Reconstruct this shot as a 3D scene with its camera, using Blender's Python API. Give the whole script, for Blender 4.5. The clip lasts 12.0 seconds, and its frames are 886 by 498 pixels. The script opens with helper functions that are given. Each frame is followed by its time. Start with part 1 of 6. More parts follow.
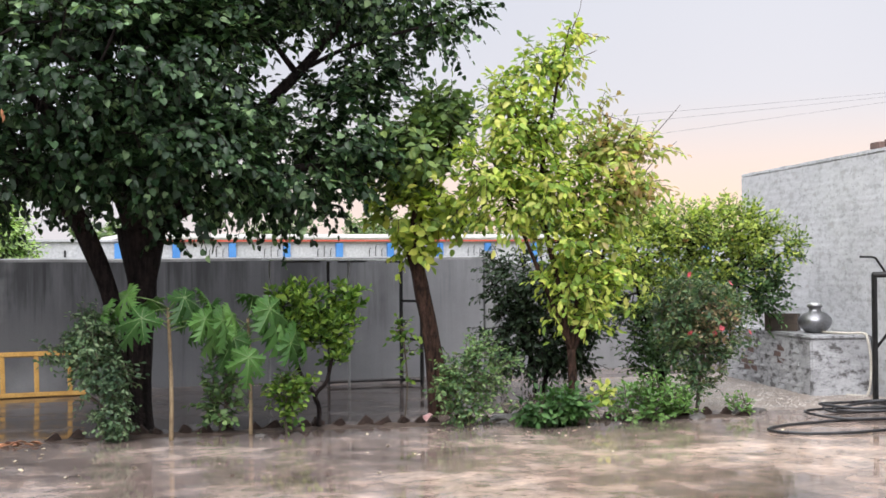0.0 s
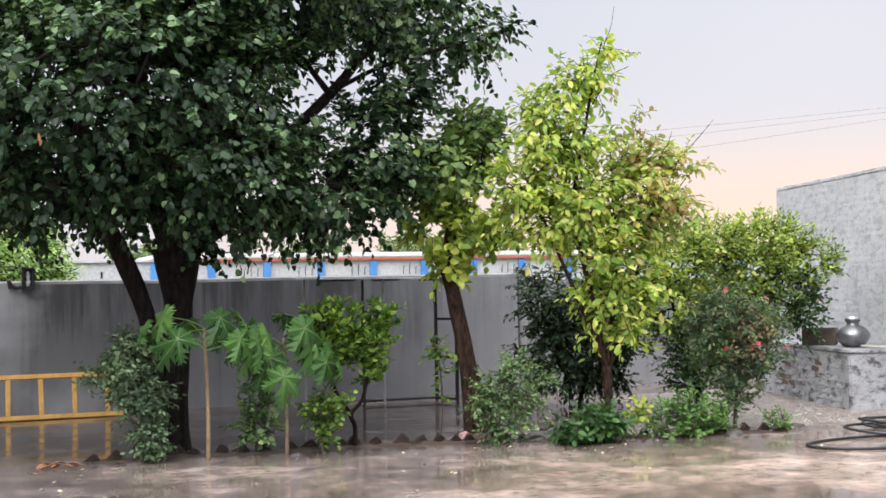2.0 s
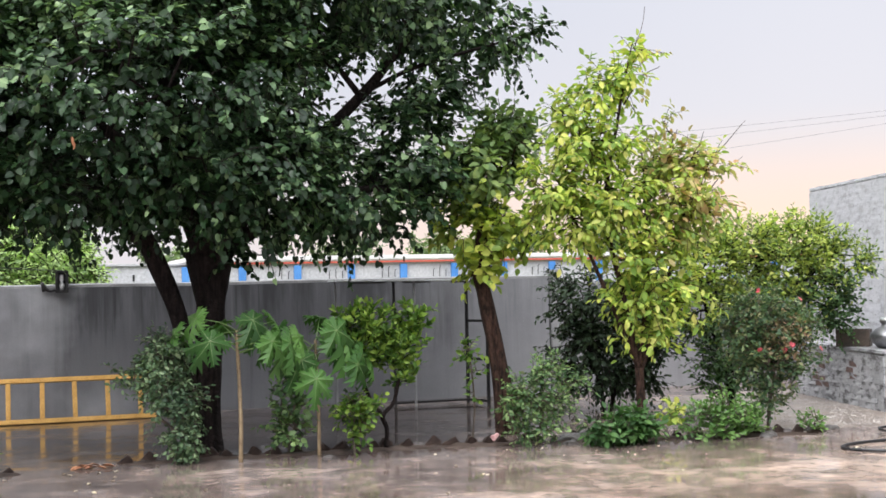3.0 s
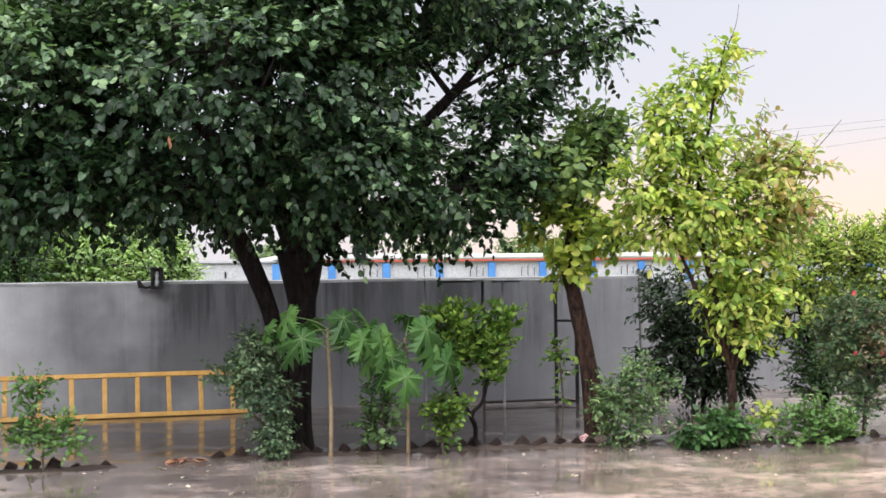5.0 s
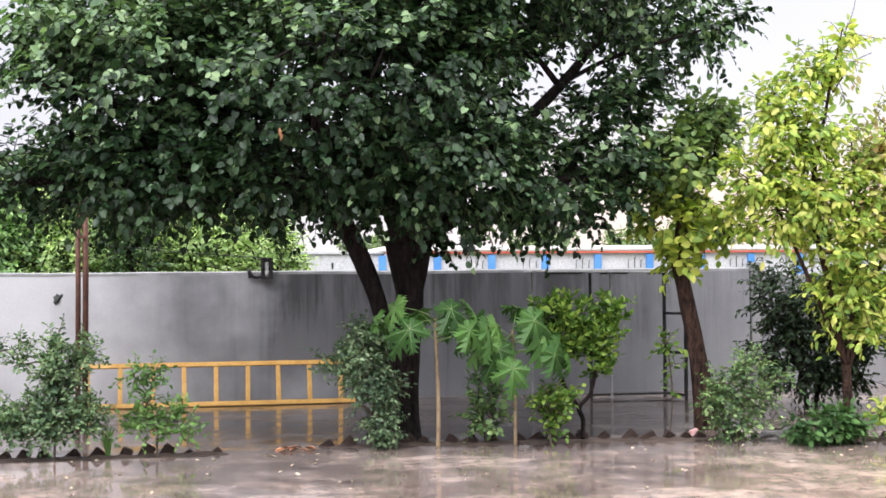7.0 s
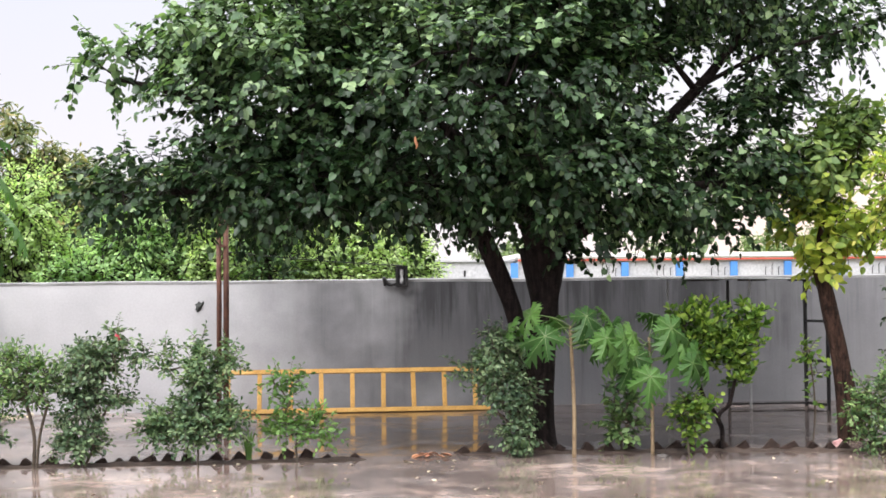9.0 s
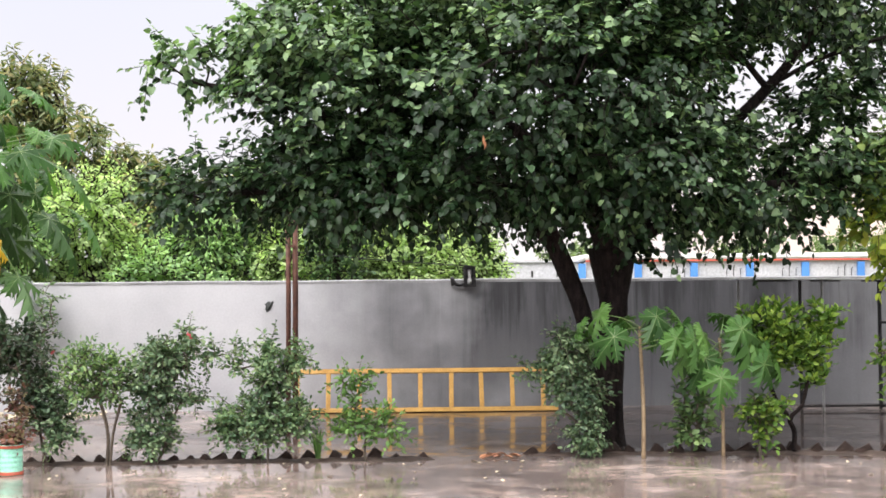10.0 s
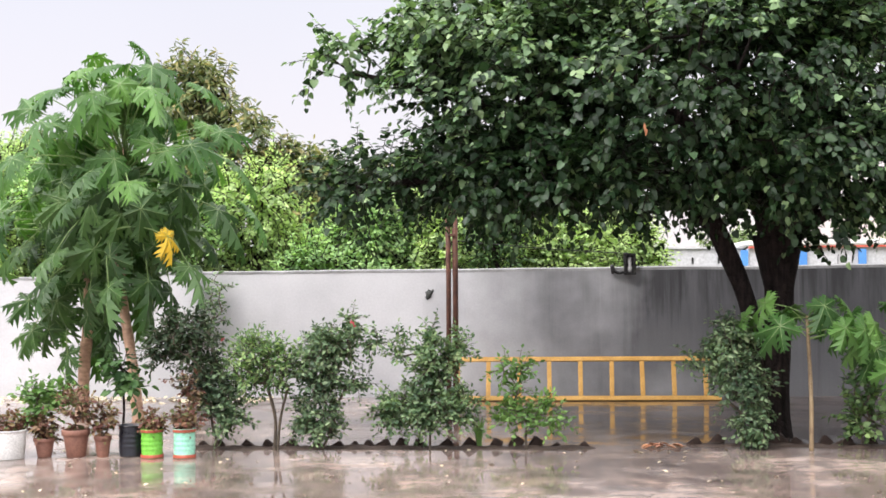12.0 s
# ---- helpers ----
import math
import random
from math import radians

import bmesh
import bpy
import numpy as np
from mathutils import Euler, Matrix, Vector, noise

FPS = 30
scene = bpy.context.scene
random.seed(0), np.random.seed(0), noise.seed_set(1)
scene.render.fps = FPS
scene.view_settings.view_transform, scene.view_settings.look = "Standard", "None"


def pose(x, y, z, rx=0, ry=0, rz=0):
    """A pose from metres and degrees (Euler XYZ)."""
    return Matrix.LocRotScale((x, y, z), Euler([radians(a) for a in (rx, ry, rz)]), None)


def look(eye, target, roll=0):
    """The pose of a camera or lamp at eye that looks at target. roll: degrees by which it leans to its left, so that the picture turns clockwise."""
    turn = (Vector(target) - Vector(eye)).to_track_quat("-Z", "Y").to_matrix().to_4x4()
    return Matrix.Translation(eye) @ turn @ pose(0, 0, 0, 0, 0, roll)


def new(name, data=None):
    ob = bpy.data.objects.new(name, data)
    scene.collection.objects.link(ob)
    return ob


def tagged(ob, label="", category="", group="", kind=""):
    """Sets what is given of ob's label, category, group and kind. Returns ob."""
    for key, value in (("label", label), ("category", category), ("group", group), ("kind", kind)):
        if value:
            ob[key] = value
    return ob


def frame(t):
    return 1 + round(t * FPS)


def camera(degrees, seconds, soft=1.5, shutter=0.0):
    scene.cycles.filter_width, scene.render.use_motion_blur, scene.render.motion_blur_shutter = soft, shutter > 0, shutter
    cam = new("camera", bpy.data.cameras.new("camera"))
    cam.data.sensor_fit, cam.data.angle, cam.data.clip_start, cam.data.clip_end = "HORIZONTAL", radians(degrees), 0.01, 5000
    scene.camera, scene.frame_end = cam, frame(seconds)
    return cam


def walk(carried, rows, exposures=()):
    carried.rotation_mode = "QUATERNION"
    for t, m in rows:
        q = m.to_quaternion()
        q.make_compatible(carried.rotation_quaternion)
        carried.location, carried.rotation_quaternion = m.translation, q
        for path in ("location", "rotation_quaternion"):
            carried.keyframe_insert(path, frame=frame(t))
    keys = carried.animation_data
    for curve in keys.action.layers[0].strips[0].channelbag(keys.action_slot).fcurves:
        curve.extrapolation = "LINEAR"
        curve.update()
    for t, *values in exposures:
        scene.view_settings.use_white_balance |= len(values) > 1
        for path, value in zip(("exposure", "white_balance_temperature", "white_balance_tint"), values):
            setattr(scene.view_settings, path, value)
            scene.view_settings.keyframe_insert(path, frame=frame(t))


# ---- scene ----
cam = camera(38.0, 12.0, soft=1.65)
PATH = [
    (0, (-0.509, -0.279, 1.646), (0.238, 1.576, 1.671), -0.5),
    (0.5, (-0.509, -0.257, 1.647), (0.234, 1.6, 1.682), -0.6),
    (1, (-0.511, -0.284, 1.654), (0.22, 1.578, 1.696), -0.8),
    (1.5, (-0.514, -0.299, 1.65), (0.202, 1.568, 1.698), -1.0),
    (2, (-0.513, -0.288, 1.656), (0.185, 1.585, 1.708), -1.1),
    (2.5, (-0.519, -0.274, 1.647), (0.16, 1.607, 1.702), -1.2),
    (4.5, (-0.534, -0.283, 1.659), (0.026, 1.636, 1.716), -1.0),
    (5, (-0.544, -0.283, 1.658), (-0.02, 1.646, 1.715), -0.8),
    (5.5, (-0.552, -0.289, 1.658), (-0.069, 1.651, 1.712), -0.7),
    (6, (-0.557, -0.26, 1.658), (-0.11, 1.689, 1.708), -0.5),
    (6.5, (-0.557, -0.248, 1.648), (-0.151, 1.71, 1.696), -0.6),
    (7, (-0.565, -0.249, 1.652), (-0.2, 1.716, 1.698), -0.5),
    (9, (-0.597, -0.243, 1.647), (-0.434, 1.749, 1.707), -0.6),
    (9.5, (-0.597, -0.241, 1.645), (-0.485, 1.755, 1.707), -0.6),
    (10, (-0.608, -0.239, 1.64), (-0.549, 1.759, 1.702), -0.5),
    (10.5, (-0.601, -0.219, 1.644), (-0.6, 1.78, 1.704), -0.6),
    (11, (-0.616, -0.223, 1.642), (-0.676, 1.776, 1.696), -0.6),
    (11.5, (-0.627, -0.235, 1.637), (-0.75, 1.761, 1.687), -0.5),
    (12, (-0.634, -0.251, 1.657), (-0.819, 1.74, 1.701), -0.6),
]
walk(cam, [(t, look(eye, target, roll)) for t, eye, target, roll in PATH],
     [(0.0, -0.03, 6280, 10), (5.4, 0.07, 6260, 10), (6.4, 0.26, 6260, 13), (9.0, 0.36, 6480, 12), (12.0, 0.31, 6540, 12)])

# ---------------------------------------------------------------- world and light
SUNSET = Vector((0.62, 0.78, 0.0)).normalized()
world = bpy.data.worlds.new("overcast_sky")
scene.world = world
world.use_nodes = True
wn, wl = world.node_tree.nodes, world.node_tree.links
wn.clear()


def wnode(kind, **inputs):
    n = wn.new(kind)
    for k, v in inputs.items():
        n.inputs[k.replace("_", " ")].default_value = v
    return n


w_out = wn.new("ShaderNodeOutputWorld")
w_add = wn.new("ShaderNodeAddShader")
sky = wn.new("ShaderNodeTexSky")
sky.sky_type, sky.sun_disc = "NISHITA", False
sky.sun_elevation, sky.sun_rotation = radians(24), radians(38)
sky_bg = wn.new("ShaderNodeBackground")
sky_bg.inputs["Strength"].default_value = 0.006
wl.new(sky.outputs[0], sky_bg.inputs["Color"])
coord = wn.new("ShaderNodeTexCoord")
sep = wn.new("ShaderNodeSeparateXYZ")
wl.new(coord.outputs["Generated"], sep.inputs[0])
# cloud deck: brighter towards the zenith, as an overcast sky is
ramp = wn.new("ShaderNodeValToRGB")
els = ramp.color_ramp.elements
els[0].position, els[0].color = 0.0, (0.82, 0.765, 0.79, 1)
els[1].position, els[1].color = 1.0, (3.5, 3.47, 3.5, 1)
for p, c in ((0.10, (0.74, 0.72, 0.77, 1)), (0.24, (0.665, 0.68, 0.755, 1)), (0.42, (1.5, 1.48, 1.53, 1))):
    e = els.new(p)
    e.color = c
wl.new(sep.outputs["Z"], ramp.inputs[0])
# faint warm glow low in the west
dot = wn.new("ShaderNodeVectorMath")
dot.operation = "DOT_PRODUCT"
dot.inputs[1].default_value = SUNSET
wl.new(coord.outputs["Generated"], dot.inputs[0])
az = wn.new("ShaderNodeMapRange")
az.interpolation_type = "SMOOTHSTEP"
az.inputs["From Min"].default_value, az.inputs["From Max"].default_value = 0.84, 1.0
wl.new(dot.outputs["Value"], az.inputs["Value"])
low = wn.new("ShaderNodeMapRange")
low.interpolation_type = "SMOOTHSTEP"
low.inputs["From Min"].default_value, low.inputs["From Max"].default_value = 0.135, 0.04
wl.new(sep.outputs["Z"], low.inputs["Value"])
both = wn.new("ShaderNodeMath")
both.operation = "MULTIPLY"
wl.new(az.outputs[0], both.inputs[0])
wl.new(low.outputs[0], both.inputs[1])
glow = wn.new("ShaderNodeMix")
glow.data_type = "RGBA"
wl.new(both.outputs[0], glow.inputs["Factor"])
wl.new(ramp.outputs[0], glow.inputs["A"])
glow.inputs["B"].default_value = (0.98, 0.74, 0.63, 1)
cloud = wn.new("ShaderNodeTexNoise")
cloud.inputs["Scale"].default_value, cloud.inputs["Detail"].default_value = 2.2, 3.0
cl = wn.new("ShaderNodeMapRange")
cl.inputs["To Min"].default_value, cl.inputs["To Max"].default_value = 0.92, 1.07
wl.new(coord.outputs["Generated"], cloud.inputs["Vector"])
wl.new(cloud.outputs[0], cl.inputs["Value"])
# the cloud thins behind the camera, where the deck is brighter
back = wn.new("ShaderNodeMapRange")
back.interpolation_type = "SMOOTHSTEP"
for k, v in (("From Min", 0.25), ("From Max", -0.8), ("To Min", 1.0), ("To Max", 1.45)):
    back.inputs[k].default_value = v
toward = wn.new("ShaderNodeVectorMath")
toward.operation = "DOT_PRODUCT"
toward.inputs[1].default_value = (0.45, 0.893, 0.0)
wl.new(coord.outputs["Generated"], toward.inputs[0])
wl.new(toward.outputs["Value"], back.inputs["Value"])
lit = wn.new("ShaderNodeMath")
lit.operation = "MULTIPLY"
wl.new(cl.outputs[0], lit.inputs[0])
wl.new(back.outputs[0], lit.inputs[1])
deck = wn.new("ShaderNodeBackground")
wl.new(glow.outputs["Result"], deck.inputs["Color"])
wl.new(lit.outputs[0], deck.inputs["Strength"])
wl.new(sky_bg.outputs[0], w_add.inputs[0])
wl.new(deck.outputs[0], w_add.inputs[1])
wl.new(w_add.outputs[0], w_out.inputs["Surface"])

sun = new("sun", bpy.data.lights.new("sun", "SUN"))
sun.data.energy, sun.data.angle, sun.data.color = 2.3, radians(30), (1.0, 0.97, 0.94)
sun.matrix_world = look((-15, -5, 24), (1, 12, 0))


# ---------------------------------------------------------------- materials
def nodes_of(name):
    m = bpy.data.materials.new(name)
    m.use_nodes = True
    nt = m.node_tree
    return m, nt, nt.nodes["Principled BSDF"], nt.nodes["Material Output"]


def nd(nt, kind, **inputs):
    n = nt.nodes.new(kind)
    for k, v in inputs.items():
        n.inputs[k.replace("_", " ")].default_value = v
    return n


def noise_of(nt, scale, detail=4.0, stretch=None, rough=0.55):
    tc = nt.nodes.new("ShaderNodeTexCoord")
    n = nd(nt, "ShaderNodeTexNoise", Scale=scale, Detail=detail, Roughness=rough)
    if stretch:
        mp = nt.nodes.new("ShaderNodeMapping")
        mp.inputs["Scale"].default_value = stretch
        nt.links.new(tc.outputs["Object"], mp.inputs[0])
        nt.links.new(mp.outputs[0], n.inputs["Vector"])
    else:
        nt.links.new(tc.outputs["Object"], n.inputs["Vector"])
    return n.outputs["Fac"]


def ramp_of(nt, value, stops):
    r = nt.nodes.new("ShaderNodeValToRGB")
    e = r.color_ramp.elements
    e[0].position, e[1].position = stops[0][0], stops[-1][0]
    e[0].color, e[1].color = (*stops[0][1], 1), (*stops[-1][1], 1)
    for p, c in stops[1:-1]:
        e.new(p).color = (*c, 1)
    nt.links.new(value, r.inputs[0])
    return r.outputs[0]


def mix_of(nt, fac, a, b, blend="MIX"):
    m = nt.nodes.new("ShaderNodeMix")
    m.data_type, m.blend_type = "RGBA", blend
    for key, v in (("Factor", fac), ("A", a), ("B", b)):
        if isinstance(v, (int, float)):
            m.inputs[key].default_value = v
        elif isinstance(v, tuple):
            m.inputs[key].default_value = (*v, 1)
        else:
            nt.links.new(v, m.inputs[key])
    return m.outputs["Result"]


def range_of(nt, value, a, b, c, d):
    m = nd(nt, "ShaderNodeMapRange")
    for k, v in (("From Min", a), ("From Max", b), ("To Min", c), ("To Max", d)):
        m.inputs[k].default_value = v
    nt.links.new(value, m.inputs["Value"])
    return m.outputs[0]


def bump_of(nt, bsdf, height, strength, distance):
    b = nd(nt, "ShaderNodeBump", Strength=strength, Distance=distance)
    nt.links.new(height, b.inputs["Height"])
    nt.links.new(b.outputs[0], bsdf.inputs["Normal"])


def surface(name, dark, light, scale=8.0, rough=(0.4, 0.7), metal=0.0, bump=0.3, depth=0.005, fine=60.0, stretch=None):
    """Two tones in large blotches, a finer grain over them, and relief."""
    m, nt, p, _ = nodes_of(name)
    big = noise_of(nt, scale, 5, stretch)
    small = noise_of(nt, fine, 3)
    col = ramp_of(nt, big, [(0.3, dark), (0.7, light)])
    grain = range_of(nt, small, 0.3, 0.7, 0.8, 1.15)
    cc = nt.nodes.new("ShaderNodeCombineColor")
    for i in range(3):
        nt.links.new(grain, cc.inputs[i])
    col = mix_of(nt, 1.0, col, cc.outputs[0], "MULTIPLY")
    nt.links.new(col, p.inputs["Base Color"])
    nt.links.new(range_of(nt, big, 0.3, 0.7, *rough), p.inputs["Roughness"])
    p.inputs["Metallic"].default_value = metal
    bump_of(nt, p, small, bump, depth)
    return m


def leaf_material(name, tones, rough=0.4, through_light=0.3, glow_tone=None, whole=False):
    """Leaves: each leaf takes its own tone; some light passes through the blade."""
    m, nt, p, out = nodes_of(name)
    if whole:                                           # each leaf is an object of its own
        pick = nt.nodes.new("ShaderNodeObjectInfo").outputs["Random"]
    else:
        pick = nt.nodes.new("ShaderNodeNewGeometry").outputs["Random Per Island"]
    col = ramp_of(nt, pick, [(i / (len(tones) - 1), t) for i, t in enumerate(tones)])
    blotch = noise_of(nt, 2.2, 3)
    shade = ramp_of(nt, blotch, [(0.32, (0.60, 0.64, 0.62)), (0.68, (1.28, 1.24, 1.10))])
    col = mix_of(nt, 1.0, col, shade, "MULTIPLY")
    nt.links.new(col, p.inputs["Base Color"])
    p.inputs["Roughness"].default_value = rough
    p.inputs["Specular IOR Level"].default_value = 0.3
    t = nt.nodes.new("ShaderNodeBsdfTranslucent")
    tc = mix_of(nt, 1.0, col, glow_tone or (1.35, 1.55, 0.75), "MULTIPLY")
    nt.links.new(tc, t.inputs["Color"])
    mx = nt.nodes.new("ShaderNodeMixShader")
    mx.inputs[0].default_value = through_light
    nt.links.new(p.outputs[0], mx.inputs[1])
    nt.links.new(t.outputs[0], mx.inputs[2])
    nt.links.new(mx.outputs[0], out.inputs["Surface"])
    return m


def wet_concrete():
    """Worn concrete under a film of rain water: still puddles between rougher, paler patches."""
    m, nt, p, _ = nodes_of("wet_concrete")
    big = noise_of(nt, 0.5, 5)
    mid = noise_of(nt, 2.4, 8, None, 0.66)
    fine = noise_of(nt, 45, 4)
    col = ramp_of(nt, big, [(0.32, (0.100, 0.077, 0.068)), (0.5, (0.205, 0.159, 0.140)), (0.66, (0.36, 0.290, 0.256))])
    spots = ramp_of(nt, mid, [(0.36, (0.50, 0.49, 0.48)), (0.45, (0.85, 0.85, 0.85)), (0.54, (1.05, 1.04, 1.02)), (0.62, (1.45, 1.41, 1.36))])
    col = mix_of(nt, 1.0, col, spots, "MULTIPLY")
    # the tree's shade and reflection painted dark; the open yard's skylight painted pale
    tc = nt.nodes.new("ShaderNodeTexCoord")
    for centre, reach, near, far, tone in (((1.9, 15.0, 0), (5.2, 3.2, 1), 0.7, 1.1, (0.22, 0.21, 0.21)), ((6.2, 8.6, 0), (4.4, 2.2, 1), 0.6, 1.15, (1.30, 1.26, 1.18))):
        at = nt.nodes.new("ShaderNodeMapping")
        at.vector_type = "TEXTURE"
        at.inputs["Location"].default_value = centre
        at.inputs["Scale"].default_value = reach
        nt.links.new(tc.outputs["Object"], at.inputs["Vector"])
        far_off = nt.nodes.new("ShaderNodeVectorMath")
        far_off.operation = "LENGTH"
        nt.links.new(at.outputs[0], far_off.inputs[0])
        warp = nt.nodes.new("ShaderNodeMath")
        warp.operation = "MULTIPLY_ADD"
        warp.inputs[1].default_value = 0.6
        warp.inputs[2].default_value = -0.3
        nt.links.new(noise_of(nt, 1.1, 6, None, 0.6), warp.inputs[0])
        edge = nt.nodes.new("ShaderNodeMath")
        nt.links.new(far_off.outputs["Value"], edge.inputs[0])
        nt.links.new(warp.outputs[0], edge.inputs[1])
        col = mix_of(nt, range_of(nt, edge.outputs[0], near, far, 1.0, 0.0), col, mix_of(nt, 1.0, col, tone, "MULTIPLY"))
    crack = ramp_of(nt, noise_of(nt, 6.5, 6, None, 0.7), [(0.36, (0.52, 0.49, 0.46)), (0.45, (0.95, 0.95, 0.95)), (0.56, (1.05, 1.05, 1.05)), (0.66, (1.35, 1.32, 1.28))])
    col = mix_of(nt, 1.0, col, crack, "MULTIPLY")
    grain = ramp_of(nt, fine, [(0.35, (0.85, 0.85, 0.85)), (0.65, (1.12, 1.12, 1.12))])
    nt.links.new(mix_of(nt, 1.0, col, grain, "MULTIPLY"), p.inputs["Base Color"])
    wet = noise_of(nt, 1.6, 7, None, 0.62)
    nt.links.new(range_of(nt, wet, 0.43, 0.60, 0.02, 0.27), p.inputs["Roughness"])
    p.inputs["IOR"].default_value = 1.6
    bump_of(nt, p, mid, 0.05, 0.012)
    return m


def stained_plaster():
    """Cement plaster, pale where dry; damp and the tree's shade painted over a wide patch, with rain streaks."""
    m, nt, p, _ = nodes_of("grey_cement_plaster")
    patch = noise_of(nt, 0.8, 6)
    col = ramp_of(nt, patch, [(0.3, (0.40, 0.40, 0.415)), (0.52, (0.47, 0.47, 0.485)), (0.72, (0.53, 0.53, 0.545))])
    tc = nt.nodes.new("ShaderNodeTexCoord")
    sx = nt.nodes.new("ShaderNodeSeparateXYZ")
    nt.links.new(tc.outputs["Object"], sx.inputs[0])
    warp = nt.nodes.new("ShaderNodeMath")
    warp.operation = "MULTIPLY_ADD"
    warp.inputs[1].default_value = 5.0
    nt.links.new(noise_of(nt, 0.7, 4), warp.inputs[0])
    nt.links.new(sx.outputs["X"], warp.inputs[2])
    wet_shade = mix_of(nt, range_of(nt, warp.outputs[0], 7.0, 9.5, 0.0, 0.30), range_of(nt, warp.outputs[0], 0.2, 3.4, 0.0, 1.0), (0.0, 0.0, 0.0))
    # the painted damp and shade weaken towards the wall's foot
    wet_shade = mix_of(nt, range_of(nt, sx.outputs["Z"], 0.1, 1.15, 0.14, 0.0), wet_shade, (0.0, 0.0, 0.0))
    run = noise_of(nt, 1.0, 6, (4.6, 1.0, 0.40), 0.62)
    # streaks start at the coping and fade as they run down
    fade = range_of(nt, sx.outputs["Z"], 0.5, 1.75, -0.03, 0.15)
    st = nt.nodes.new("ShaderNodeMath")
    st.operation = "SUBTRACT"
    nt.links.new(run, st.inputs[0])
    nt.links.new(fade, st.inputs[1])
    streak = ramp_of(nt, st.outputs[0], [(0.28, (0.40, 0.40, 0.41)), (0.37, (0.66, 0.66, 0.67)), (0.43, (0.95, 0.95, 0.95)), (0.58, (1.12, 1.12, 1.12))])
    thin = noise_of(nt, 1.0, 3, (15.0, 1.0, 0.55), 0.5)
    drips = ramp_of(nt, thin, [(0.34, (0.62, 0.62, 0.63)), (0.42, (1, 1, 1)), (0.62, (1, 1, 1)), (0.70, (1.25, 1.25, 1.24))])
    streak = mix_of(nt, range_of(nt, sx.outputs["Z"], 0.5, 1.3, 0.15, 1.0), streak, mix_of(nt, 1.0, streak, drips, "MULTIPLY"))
    darkened = mix_of(nt, 1.0, mix_of(nt, 1.0, col, (0.165, 0.165, 0.172), "MULTIPLY"), streak, "MULTIPLY")
    col = mix_of(nt, wet_shade, col, darkened)
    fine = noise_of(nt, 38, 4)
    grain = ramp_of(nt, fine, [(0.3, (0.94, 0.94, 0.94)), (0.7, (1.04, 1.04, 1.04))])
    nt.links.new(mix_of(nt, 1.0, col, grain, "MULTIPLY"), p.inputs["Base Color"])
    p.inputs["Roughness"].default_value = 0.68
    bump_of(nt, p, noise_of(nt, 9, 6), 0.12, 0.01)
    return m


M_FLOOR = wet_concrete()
M_EARTH = surface("rough_grass_ground", (0.05, 0.06, 0.025), (0.12, 0.13, 0.05), 0.6, (0.8, 0.95), bump=0.6, depth=0.03, fine=12)
M_SOIL = surface("wet_soil", (0.030, 0.022, 0.018), (0.095, 0.070, 0.057), 5, (0.7, 0.95), bump=0.9, depth=0.02, fine=30)
M_SOIL.node_tree.nodes["Principled BSDF"].inputs["Specular IOR Level"].default_value = 0.12
M_GRAVEL = surface("gravelly_mud", (0.15, 0.122, 0.104), (0.30, 0.25, 0.215), 3, (0.3, 0.6), bump=0.8, depth=0.02, fine=40)
M_PEBBLE = surface("pebbles", (0.22, 0.19, 0.17), (0.58, 0.53, 0.49), 6, (0.3, 0.6))
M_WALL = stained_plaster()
M_COPING = surface("wall_coping", (0.15, 0.15, 0.15), (0.30, 0.30, 0.30), 3, (0.5, 0.8))
M_LIMEBRICK = surface("limewashed_brick_face", (0.40, 0.40, 0.41), (0.64, 0.64, 0.66), 4, (0.6, 0.85), bump=0.8, depth=0.012, fine=26)


def limewash(name, low, high, pit, cut, relief):
    """Old limewash over rough masonry: cloudy greys, small pits and flaked patches, lumpy relief."""
    m, nt, p, _ = nodes_of(name)
    base = ramp_of(nt, noise_of(nt, 1.4, 6), [(0.3, (low, low, low * 1.03)), (0.65, (high, high, high * 1.03))])
    flake = ramp_of(nt, noise_of(nt, 5.5, 7, (1, 1, 1.6), 0.7), [(cut, (pit, pit * 0.95, pit * 0.92)), (cut + 0.07, (0.78, 0.78, 0.78)), (cut + 0.15, (1, 1, 1))])
    specks = ramp_of(nt, noise_of(nt, 19, 5, (1, 1, 1.8), 0.6), [(0.30, (0.45, 0.45, 0.45)), (0.38, (1, 1, 1))])
    col = mix_of(nt, 1.0, base, flake, "MULTIPLY")
    nt.links.new(mix_of(nt, 1.0, col, specks, "MULTIPLY"), p.inputs["Base Color"])
    p.inputs["Roughness"].default_value = 0.78
    bump_of(nt, p, noise_of(nt, 8, 8, (1, 1, 1.7), 0.68), 0.8, relief)
    return m


